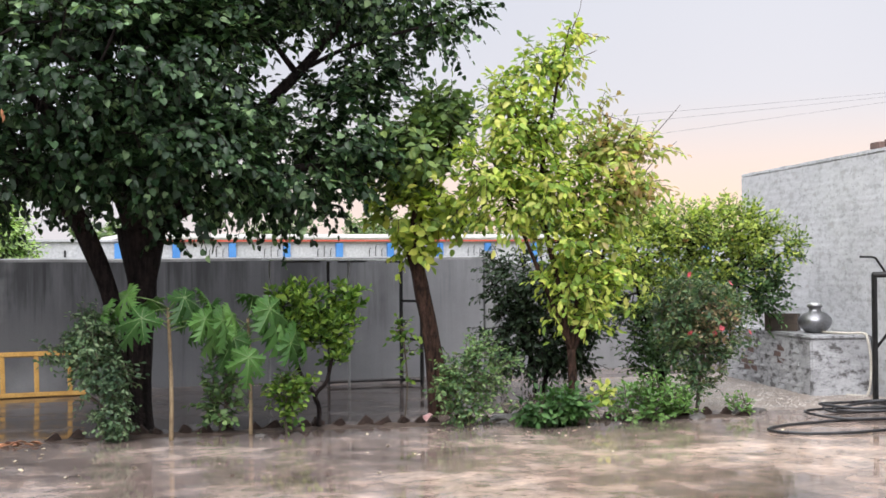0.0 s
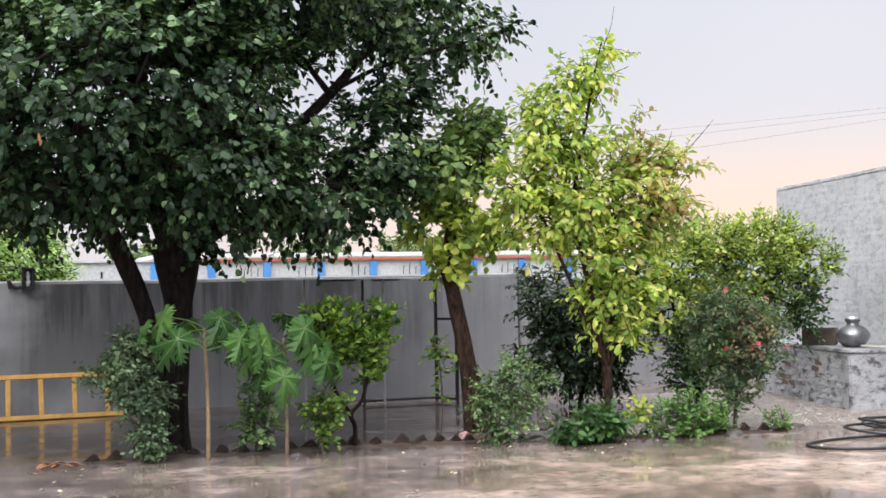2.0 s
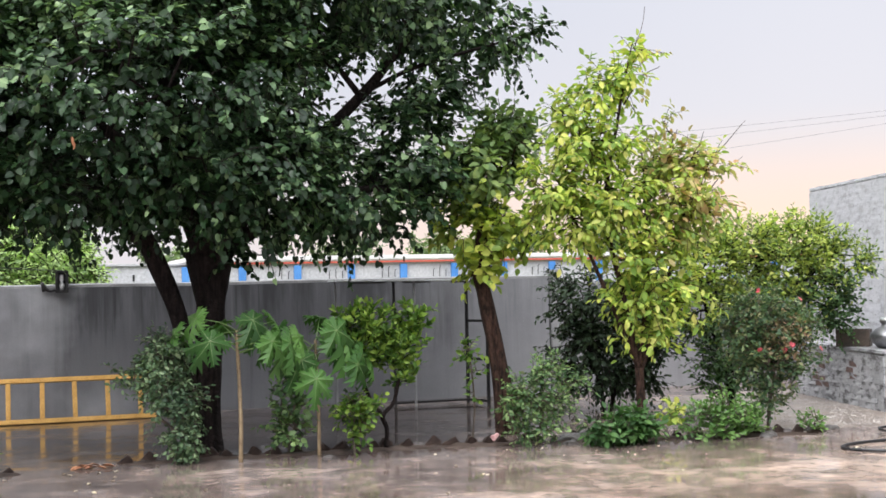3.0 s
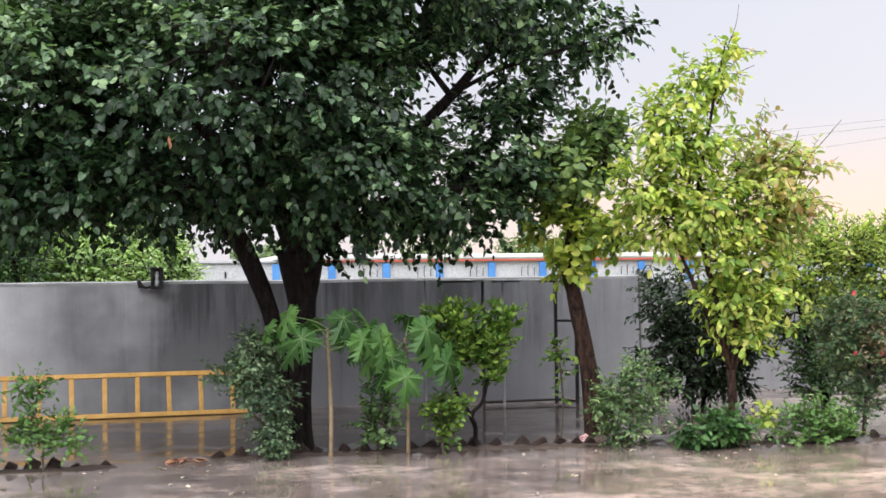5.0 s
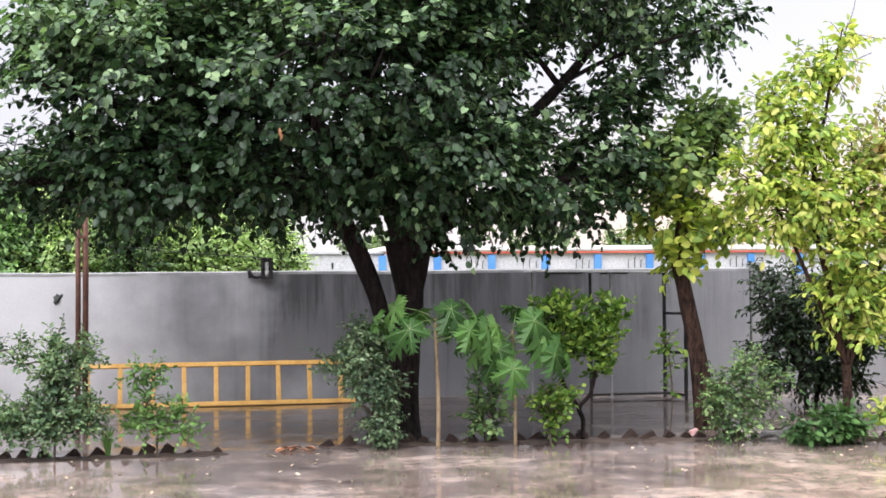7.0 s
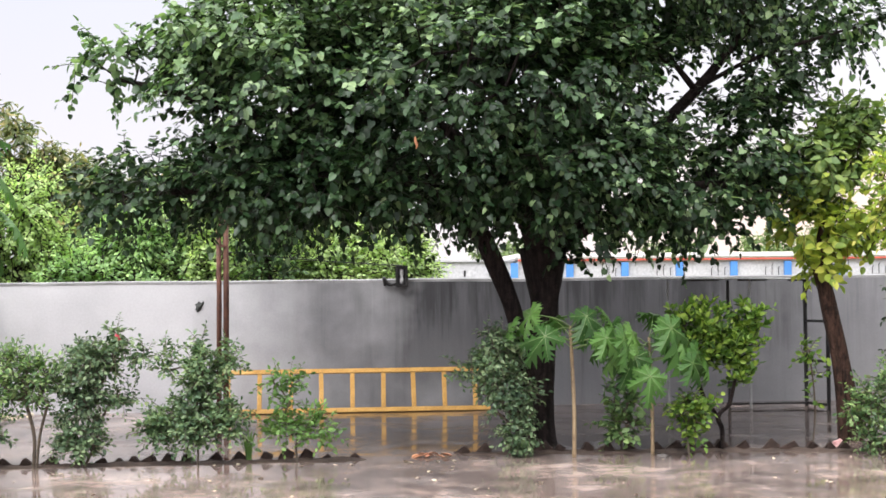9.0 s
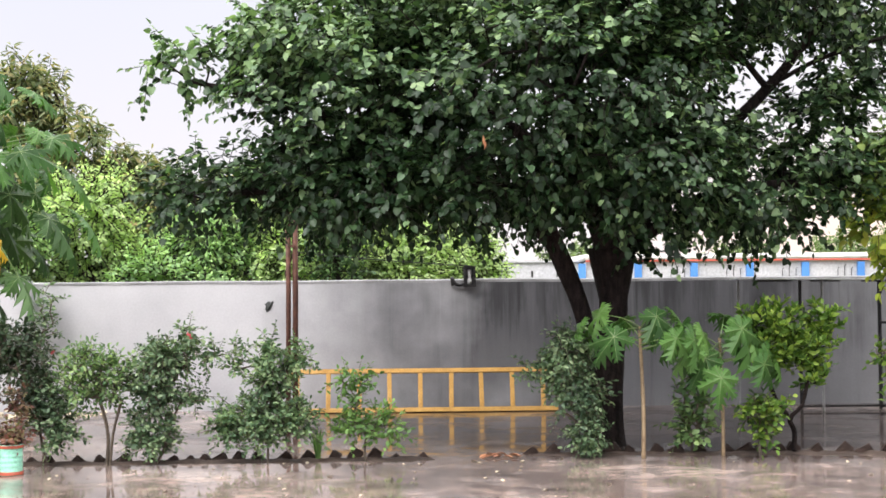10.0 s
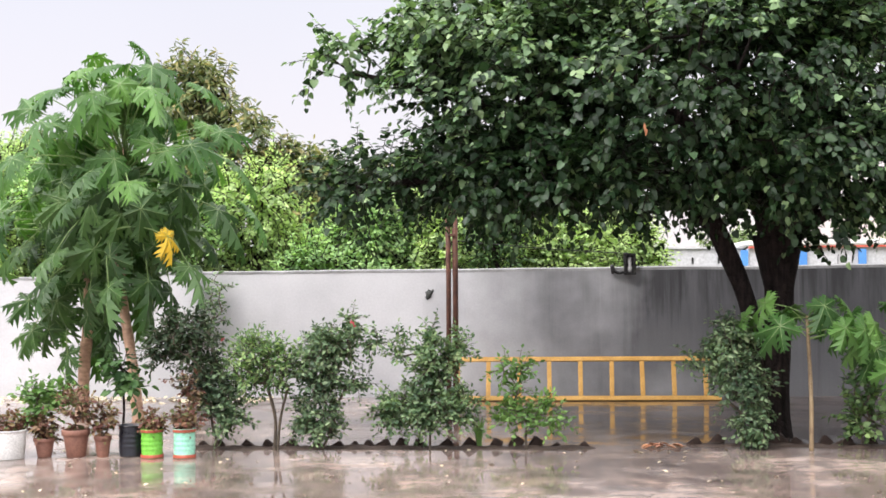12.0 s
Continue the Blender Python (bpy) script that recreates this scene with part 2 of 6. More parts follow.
M_FLAKE = limewash("flaking_limewash", 0.30, 0.50, 0.24, 0.40, 0.03)
M_LIME = limewash("limewashed_brick", 0.42, 0.52, 0.80, 0.35, 0.014)
M_BAREBRICK = surface("bare_wet_brick", (0.075, 0.045, 0.038), (0.17, 0.105, 0.09), 14, (0.5, 0.8), bump=0.8, depth=0.01)
M_EDGEBRICK = surface("dark_wet_edging_brick", (0.020, 0.014, 0.012), (0.070, 0.046, 0.037), 12, (0.65, 0.9), bump=0.8, depth=0.01)
M_EDGEBRICK.node_tree.nodes["Principled BSDF"].inputs["Specular IOR Level"].default_value = 0.15
M_BARK = surface("dark_wet_bark", (0.005, 0.004, 0.004), (0.034, 0.025, 0.023), 9, (0.75, 0.95), bump=1.0, depth=0.03, fine=28, stretch=(2.5, 2.5, 0.5))
M_BARK_RED = surface("reddish_bark", (0.006, 0.005, 0.0045), (0.078, 0.043, 0.032), 16, (0.7, 0.9), bump=1.0, depth=0.02, fine=40, stretch=(2, 2, 0.6))
for bark in (M_BARK, M_BARK_RED):
    for node in bark.node_tree.nodes:
        if node.type == "BSDF_PRINCIPLED":
            node.inputs["Specular IOR Level"].default_value = 0.12
M_TWIG = surface("brown_twig", (0.04, 0.032, 0.024), (0.12, 0.09, 0.06), 10, (0.5, 0.8))
M_PAPAYA_STEM = surface("papaya_trunk", (0.34, 0.20, 0.13), (0.60, 0.39, 0.27), 9, (0.45, 0.7), bump=0.7, depth=0.012, fine=18, stretch=(1, 1, 3))
M_STAKE = surface("thin_papaya_stem", (0.16, 0.10, 0.055), (0.34, 0.26, 0.15), 7, (0.4, 0.7))
M_PETIOLE = surface("petiole", (0.12, 0.20, 0.06), (0.20, 0.30, 0.10), 5, (0.35, 0.5))
M_YELLOWWOOD = surface("yellow_painted_wood", (0.42, 0.225, 0.055), (0.60, 0.355, 0.10), 5, (0.3, 0.5), bump=0.2, fine=50)
M_RUST = surface("rusty_pipe", (0.06, 0.028, 0.02), (0.18, 0.08, 0.055), 9, (0.45, 0.75), 0.3)
M_BLACKIRON = surface("black_iron", (0.012, 0.012, 0.013), (0.04, 0.038, 0.038), 8, (0.35, 0.6), 0.5)
M_SHEET = surface("galvanised_sheet", (0.40, 0.41, 0.41), (0.62, 0.63, 0.63), 4, (0.3, 0.5), 0.4)
M_HOSE = surface("black_rubber_hose", (0.010, 0.010, 0.012), (0.022, 0.022, 0.025), 6, (0.25, 0.4))
M_PALEHOSE = surface("pale_plastic_hose", (0.42, 0.38, 0.32), (0.58, 0.54, 0.47), 6, (0.35, 0.5))
M_ALU = surface("dull_aluminium", (0.17, 0.17, 0.18), (0.32, 0.32, 0.33), 6, (0.3, 0.45), 0.85, 0.25)
M_ALULID = surface("bright_steel_lid", (0.55, 0.55, 0.56), (0.75, 0.75, 0.76), 6, (0.25, 0.4), 0.8)
M_CRATE = surface("rusted_tin_box", (0.045, 0.034, 0.028), (0.11, 0.08, 0.06), 9, (0.5, 0.7))
M_CLAY = surface("terracotta", (0.17, 0.075, 0.055), (0.28, 0.14, 0.10), 9, (0.5, 0.8))
M_ENAMEL = surface("white_enamel", (0.62, 0.62, 0.60), (0.78, 0.78, 0.76), 5, (0.25, 0.4))
M_TINGREEN = surface("green_tin_paint", (0.13, 0.42, 0.04), (0.22, 0.58, 0.08), 6, (0.3, 0.45))
M_TINMINT = surface("mint_tin_paint", (0.26, 0.62, 0.45), (0.38, 0.76, 0.58), 6, (0.3, 0.45))
M_TINRED = surface("red_tin_paint", (0.36, 0.07, 0.04), (0.50, 0.13, 0.08), 6, (0.3, 0.45))
M_TINBLACK = surface("black_tin_paint", (0.008, 0.009, 0.014), (0.02, 0.022, 0.03), 6, (0.25, 0.4))
M_LAMPGLASS = surface("dusty_lamp_glass", (0.3, 0.3, 0.3), (0.6, 0.6, 0.6), 20, (0.15, 0.3))
M_WHITEPAINT = surface("white_painted_wall", (0.42, 0.42, 0.44), (0.51, 0.505, 0.52), 0.5, (0.6, 0.8), fine=8)
M_BLUEPAINT = surface("blue_paint", (0.05, 0.19, 0.50), (0.09, 0.27, 0.62), 0.7, (0.4, 0.6))
M_REDPAINT = surface("red_paint", (0.55, 0.09, 0.06), (0.68, 0.15, 0.10), 0.7, (0.4, 0.6))
M_ROOF = surface("pale_roof", (0.58, 0.56, 0.55), (0.74, 0.72, 0.70), 0.8, (0.6, 0.8))
M_WIRE = surface("cable", (0.16, 0.15, 0.16), (0.26, 0.25, 0.26), 3, (0.5, 0.6))
M_PETAL = surface("red_petal", (0.36, 0.035, 0.05), (0.55, 0.09, 0.11), 20, (0.4, 0.6))
M_ORANGE = surface("dry_orange_frond", (0.34, 0.12, 0.06), (0.52, 0.26, 0.13), 20, (0.5, 0.7))
M_FALLEN = surface("fallen_leaf", (0.30, 0.22, 0.10), (0.66, 0.60, 0.46), 30, (0.3, 0.6))
M_DARKLEAFMOSS = surface("dark_tuft", (0.015, 0.017, 0.016), (0.04, 0.045, 0.04), 20, (0.6, 0.8))
M_PINK = surface("faded_pink_plastic", (0.45, 0.22, 0.22), (0.62, 0.40, 0.38), 14, (0.4, 0.6))
M_STONE = surface("wet_grey_stone", (0.035, 0.031, 0.029), (0.11, 0.10, 0.092), 7, (0.3, 0.6), bump=0.8, depth=0.01)
M_PAPFRUIT = surface("green_papaya_skin", (0.06, 0.14, 0.05), (0.13, 0.24, 0.09), 9, (0.35, 0.5))

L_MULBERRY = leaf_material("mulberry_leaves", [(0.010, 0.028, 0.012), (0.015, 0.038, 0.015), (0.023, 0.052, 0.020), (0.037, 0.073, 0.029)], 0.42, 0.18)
# sunlit tones of the mulberry leaves, the light put into their colour
L_MULSUNLIT = leaf_material("sunlit_mulberry_leaves", [(0.081, 0.152, 0.076), (0.141, 0.227, 0.117), (0.230, 0.326, 0.178)], 0.42, 0.25)
L_TREE2 = leaf_material("yellowing_guava_leaves", [(0.139, 0.225, 0.046), (0.263, 0.356, 0.063), (0.416, 0.489, 0.086), (0.555, 0.568, 0.132)], 0.5, 0.3)
L_LEMONDARK = leaf_material("dark_guava_leaves", [(0.084, 0.146, 0.054), (0.141, 0.216, 0.072), (0.250, 0.329, 0.102)], 0.45, 0.22)
L_YELLOW = leaf_material("yellow_green_leaves", [(0.140, 0.233, 0.051), (0.267, 0.374, 0.073), (0.437, 0.501, 0.109), (0.591, 0.559, 0.190)], 0.5, 0.36)
L_BROWNING = leaf_material("browning_leaves", [(0.220, 0.286, 0.089), (0.363, 0.396, 0.127), (0.462, 0.396, 0.202), (0.440, 0.264, 0.152)], 0.55, 0.36)
L_LEMON = leaf_material("lemon_leaves", [(0.039, 0.090, 0.018), (0.078, 0.156, 0.026), (0.151, 0.249, 0.041), (0.274, 0.371, 0.073)], 0.45, 0.28)
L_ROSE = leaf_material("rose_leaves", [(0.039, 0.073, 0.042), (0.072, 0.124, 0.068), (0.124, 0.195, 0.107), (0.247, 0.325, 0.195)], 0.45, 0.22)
L_ROSEPALE = leaf_material("pale_rose_leaves", [(0.052, 0.098, 0.053), (0.092, 0.161, 0.085), (0.161, 0.247, 0.132), (0.287, 0.380, 0.207)], 0.45, 0.25)
L_BUSH = leaf_material("fresh_bush_leaves", [(0.048, 0.101, 0.043), (0.094, 0.174, 0.070), (0.168, 0.270, 0.110), (0.300, 0.408, 0.192)], 0.48, 0.26)
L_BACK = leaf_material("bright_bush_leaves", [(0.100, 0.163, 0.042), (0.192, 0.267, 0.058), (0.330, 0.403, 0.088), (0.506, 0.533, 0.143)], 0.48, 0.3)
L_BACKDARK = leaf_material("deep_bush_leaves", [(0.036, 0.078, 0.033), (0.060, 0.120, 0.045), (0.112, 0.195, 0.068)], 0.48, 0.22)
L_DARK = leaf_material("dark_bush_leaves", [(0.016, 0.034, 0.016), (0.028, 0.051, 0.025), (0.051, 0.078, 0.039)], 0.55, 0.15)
L_HIBISCUS = leaf_material("hibiscus_leaves", [(0.033, 0.068, 0.035), (0.060, 0.110, 0.053), (0.112, 0.181, 0.083), (0.237, 0.237, 0.131)], 0.48, 0.25)
L_PINKISH = leaf_material("pinkish_leaves", [(0.13, 0.12, 0.07), (0.24, 0.19, 0.12), (0.36, 0.22, 0.16), (0.22, 0.27, 0.12)], 0.5, 0.25)
L_LOW = leaf_material("low_broad_leaves", [(0.035, 0.085, 0.030), (0.060, 0.135, 0.045), (0.115, 0.215, 0.075)], 0.42, 0.25)
L_MINT = leaf_material("pale_herb_leaves", [(0.068, 0.145, 0.043), (0.119, 0.230, 0.068), (0.204, 0.340, 0.111)], 0.45, 0.28)
L_RED = leaf_material("coleus_leaves", [(0.08, 0.03, 0.03), (0.15, 0.06, 0.05), (0.22, 0.14, 0.09), (0.10, 0.13, 0.05)], 0.45, 0.2)
L_PAPAYA = leaf_material("papaya_leaves", [(0.038, 0.102, 0.026), (0.057, 0.141, 0.035), (0.086, 0.194, 0.047), (0.130, 0.258, 0.066)], 0.42, 0.28, None, True)
L_PAPDARK = leaf_material("dark_papaya_leaves", [(0.033, 0.080, 0.023), (0.047, 0.106, 0.030), (0.068, 0.141, 0.039)], 0.42, 0.24, None, True)
L_PAPYELLOW = leaf_material("yellowed_papaya_leaf", [(0.62, 0.42, 0.03), (0.68, 0.48, 0.05)], 0.45, 0.25, (1.1, 1.0, 0.6))
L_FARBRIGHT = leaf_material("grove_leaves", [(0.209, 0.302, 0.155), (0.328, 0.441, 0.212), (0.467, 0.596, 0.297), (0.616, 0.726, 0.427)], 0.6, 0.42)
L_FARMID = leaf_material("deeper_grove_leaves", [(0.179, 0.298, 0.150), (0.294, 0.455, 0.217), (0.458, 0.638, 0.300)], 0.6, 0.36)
L_FARDARK = leaf_material("mango_leaves", [(0.085, 0.127, 0.062), (0.136, 0.177, 0.080), (0.212, 0.231, 0.105), (0.373, 0.308, 0.154)], 0.5, 0.25)
L_FAR = leaf_material("distant_leaves", [(0.10, 0.16, 0.07), (0.16, 0.23, 0.10), (0.24, 0.31, 0.15)], 0.6, 0.25)


# ---------------------------------------------------------------- mesh helpers
def mesh_of(name, verts, faces, mats, index=None, smooth=False):
    me = bpy.data.meshes.new(name)
    me.from_pydata([tuple(v) for v in verts], [], [tuple(f) for f in faces])
    for m in mats if isinstance(mats, (list, tuple)) else [mats]:
        me.materials.append(m)
    if index is not None:
        me.polygons.foreach_set("material_index", np.asarray(index, dtype=np.int32))
    if smooth:
        me.polygons.foreach_set("use_smooth", np.ones(len(me.polygons), dtype=bool))
    me.update()
    return me


def part(name, source, material, parent, label=""):
    """Links a bmesh (or mesh) as one mesh object under a thing or under a part."""
    if isinstance(source, bmesh.types.BMesh):
        me = bpy.data.meshes.new(name)
        source.normal_update()
        source.to_mesh(me)
        source.free()
        me.materials.append(material)
    else:
        me = source
    ob = new(name, me)
    ob.parent = parent
    if label:
        ob["label"] = label
    return ob


def thing(name, place, label, category, group="", kind="", turn=0.0):
    ob = new(name)
    ob.empty_display_size = 0.1
    ob.matrix_world = pose(*place, 0, 0, turn)
    return tagged(ob, label, category, group, kind)


def bm_box(bm, size, at=(0, 0, 0), turn=None, bevel=0.0, wobble=0.0):
    r = bmesh.ops.create_cube(bm, size=1.0)
    vs = r["verts"]
    m = Matrix.Translation(at) @ (turn or Matrix.Identity(4)) @ Matrix.Diagonal((*size, 1))
    if bevel:
        es = list({e for v in vs for e in v.link_edges})
        bmesh.ops.scale(bm, vec=size, verts=vs)
        r = bmesh.ops.bevel(bm, geom=es, offset=bevel, segments=2, affect="EDGES")
        vs = list({v for f in r["faces"] for v in f.verts} | {v for v in vs if v.is_valid})
        m = Matrix.Translation(at) @ (turn or Matrix.Identity(4))
    for v in vs:
        v.co = m @ v.co
        if wobble:
            v.co += Vector((random.uniform(-wobble, wobble), random.uniform(-wobble, wobble), random.uniform(-wobble, wobble)))
    return vs


def box(size, at=(0, 0, 0), turn=None, bevel=0.0):
    bm = bmesh.new()
    bm_box(bm, size, at, turn, bevel)
    return bm


def tube_data(path, radii, sides=8, cap=True):
    """Vertices and faces of a tube along a polyline."""
    path = [Vector(p) for p in path]
    vs, fs = [], []
    up = Vector((0.31, 0.95, 0.07)).normalized()
    for i, p in enumerate(path):
        a, b = path[max(i - 1, 0)], path[min(i + 1, len(path) - 1)]
        d = (b - a).normalized()
        x = d.cross(up)
        if x.length < 0.05:
            x = d.cross(Vector((1, 0, 0)))
        x.normalize()
        y = d.cross(x)
        r = float(radii[i] if hasattr(radii, "__len__") else radii)
        for k in range(sides):
            an = 2 * math.pi * k / sides
            vs.append(p + r * (math.cos(an) * x + math.sin(an) * y))
    n = len(path)
    for i in range(n - 1):
        for k in range(sides):
            a, b = i * sides + k, i * sides + (k + 1) % sides
            fs.append((a, b, b + sides, a + sides))
    if cap:
        fs.append(tuple(range(sides))[::-1])
        fs.append(tuple((n - 1) * sides + k for k in range(sides)))
    return vs, fs


def tube(name, path, radii, material, sides=8):
    return mesh_of(name, *tube_data(path, radii, sides), material, smooth=True)


def lathe(name, profile, material, sides=28, dents=0.0):
    """A turned body from (radius, height) pairs, bottom to top."""
    vs, fs = [], []
    for r, z in profile:
        for k in range(sides):
            an = 2 * math.pi * k / sides
            rr = r * (1 + dents * noise.noise(Vector((math.cos(an) * 1.5, math.sin(an) * 1.5, z * 6))))
            vs.append((rr * math.cos(an), rr * math.sin(an), z))
    for i in range(len(profile) - 1):
        for k in range(sides):
            a, b = i * sides + k, i * sides + (k + 1) % sides
            fs.append((a, b, b + sides, a + sides))
    fs.append(tuple(range(sides))[::-1])
    return mesh_of(name, vs, fs, material, smooth=True)


def bend(path, n=6):
    """A smooth polyline through the given points."""
    pts = [Vector(p) for p in path]
    pts = [2 * pts[0] - pts[1]] + pts + [2 * pts[-1] - pts[-2]]
    out = []
    for i in range(1, len(pts) - 2):
        a, b, c, d = pts[i - 1:i + 3]
        for k in range(n):
            t = k / n
            out.append(0.5 * (2 * b + (c - a) * t + (2 * a - 5 * b + 4 * c - d) * t * t + (3 * b - a - 3 * c + d) * t ** 3))
    out.append(pts[-2])
    return out


# ---------------------------------------------------------------- plants
def half_leaf(outline, fold, curl):
    """A leaf template, folded along its midrib: vertices and two faces per side."""
    ys = [p[1] for p in outline]
    right = [(x, y, fold * x - curl * y * y) for x, y in outline]
    left = [(-x, y, fold * x - curl * y * y) for x, y in outline[1:-1]]
    vs = right + left
    n = len(outline)
    f_right = tuple(range(n))
    f_left = (0,) + (n - 1,) + tuple(range(n + len(left) - 1, n - 1, -1))
    return np.array(vs), [f_right, f_left]


HEART = half_leaf([(0, 0), (0.27, -0.10), (0.46, 0.10), (0.46, 0.42), (0.27, 0.76), (0, 1.0)], 0.22, 0.22)
OVAL = half_leaf([(0, 0), (0.22, 0.25), (0.26, 0.55), (0.13, 0.85), (0, 1.0)], 0.30, 0.15)
NARROW = half_leaf([(0, 0), (0.19, 0.28), (0.21, 0.55), (0.10, 0.85), (0, 1.0)], 0.30, 0.25)
LONG = half_leaf([(0, 0), (0.13, 0.3), (0.14, 0.6), (0, 1.0)], 0.3, 0.3)
FULL = half_leaf([(0, 0), (0.20, 0.22), (0.28, 0.50), (0.17, 0.84), (0, 1.0)], 0.28, 0.25)
WIDE = half_leaf([(0, 0), (0.30, 0.22), (0.36, 0.55), (0.18, 0.86), (0, 1.0)], 0.25, 0.3)


def unit(a):
    return a / np.maximum(np.linalg.norm(a, axis=-1, keepdims=True), 1e-9)


def leaves_mesh(name, at, way, face, size, template, material):
    """All the leaves of a crown: at each place a leaf along way, its upper side towards face."""
    tv, tf = template
    y = unit(way)
    z = unit(face - (face * y).sum(1, keepdims=True) * y)
    x = np.cross(y, z)
    s = size[:, None, None]
    v = at[:, None, :] + s * (tv[None, :, 0:1] * x[:, None, :] + tv[None, :, 1:2] * y[:, None, :] + tv[None, :, 2:3] * z[:, None, :])
    n, k = len(at), len(tv)
    me = bpy.data.meshes.new(name)
    me.vertices.add(n * k)
    me.vertices.foreach_set("co", v.reshape(-1).astype(np.float32))
    loops = np.concatenate([np.array(f) for f in tf])
    sizes = np.array([len(f) for f in tf])
    allv = (np.arange(n)[:, None] * k + loops[None, :]).reshape(-1)
    per = np.tile(sizes, n)
    me.loops.add(len(allv))
    me.loops.foreach_set("vertex_index", allv.astype(np.int32))
    me.polygons.add(len(per))
    me.polygons.foreach_set("loop_start", (np.cumsum(per) - per).astype(np.int32))
    me.materials.append(material)
    me.update(calc_edges=True)
    me.validate()
    return me


def grow(rng, stems, tips, seg, wander):
    """Joins every tip to the nearest wood, stems first: nodes and their parents."""
    pos, par = [], []
    for s in stems:
        prev = -1
        for i, p in enumerate(s):
            if i == 0 and pos:
                d = np.linalg.norm(np.array(pos) - np.array(p), axis=1)
                prev = int(d.argmin())
            pos.append(np.array(p, float))
            par.append(prev)
            prev = len(pos) - 1
    n_stem = len(pos)
    arr = np.zeros((n_stem + 400 * len(tips) // 10 + 60 * len(tips), 3))
    arr[:n_stem] = pos
    cost = np.zeros(len(arr))
    count = n_stem
    base = np.array(pos)
    order = np.argsort([np.linalg.norm(base - t, axis=1).min() for t in tips])
    ends = []
    for o in order:
        t = tips[o]
        d = np.linalg.norm(arr[:count] - t, axis=1) + 0.25 * cost[:count]
        j = int(d.argmin())
        a = arr[j].copy()
        length = np.linalg.norm(t - a)
        k = max(1, int(length / seg))
        side = rng.normal(0, wander * length, 3)
        prev = j
        for i in range(1, k + 1):
            u = i / k
            p = a + (t - a) * u + side * 4 * u * (1 - u) * 0.5 + np.array([0, 0, 0.12 * length * 4 * u * (1 - u) * 0.5])
            arr[count] = p
            cost[count] = cost[prev] + length / k
            par.append(prev)
            prev = count
            count += 1
        ends.append(prev)
    return arr[:count], par, ends, n_stem, order


def wood_mesh(name, pos, par, ends, n_stem, tip, power, biggest, material, skip_stem, sides=5):
    n = len(pos)
    load = np.zeros(n)
    for e in ends:
        load[e] += 1
    for i in range(n - 1, -1, -1):
        if par[i] >= 0:
            load[par[i]] += load[i]
    rad = np.minimum(tip * np.maximum(load, 0.6) ** power, biggest)
    rows = [i for i in range(n) if par[i] >= 0 and not (skip_stem and i < n_stem)]
    a = np.array([pos[par[i]] for i in rows])
    b = np.array([pos[i] for i in rows])
    rb = np.array([rad[i] for i in rows])
    ra = np.minimum(np.array([rad[par[i]] for i in rows]), rb * 1.35)
    d = unit(b - a)
    ref = np.where(np.abs(d[:, 2:3]) > 0.9, np.array([[1.0, 0, 0]]), np.array([[0, 0, 1.0]]))
    x = unit(np.cross(d, ref))
    y = np.cross(d, x)
    an = np.arange(sides) * 2 * math.pi / sides
    ring = np.cos(an)[None, :, None] * x[:, None, :] + np.sin(an)[None, :, None] * y[:, None, :]
    over = d * (rb * 0.3)[:, None]
    v = np.concatenate([(a - over)[:, None] + ra[:, None, None] * ring, (b + over)[:, None] + rb[:, None, None] * ring], 1).reshape(-1, 3)
    k = np.arange(sides)
    quad = np.stack([k, (k + 1) % sides, (k + 1) % sides + sides, k + sides], 1)
    f = (np.arange(len(rows))[:, None, None] * 2 * sides + quad[None]).reshape(-1, 4)
    return mesh_of(name, v.tolist(), f.tolist(), material, smooth=True)


def in_lobes(rng, lobes, n, shell, ragged):
    w = np.array([(l[3] * l[4] * l[5]) ** 0.75 for l in lobes])
    pick = rng.choice(len(lobes), n, p=w / w.sum())
    L = np.array(lobes)[pick]
    u = unit(rng.normal(0, 1, (n, 3)))
    r = (shell + (1 - shell) * rng.random(n)) ** 0.6
    r *= np.where(rng.random(n) < ragged, rng.uniform(1.05, 1.5, n), 1.0)
    return L[:, :3] + u * L[:, 3:6] * r[:, None], unit(u / L[:, 3:6])


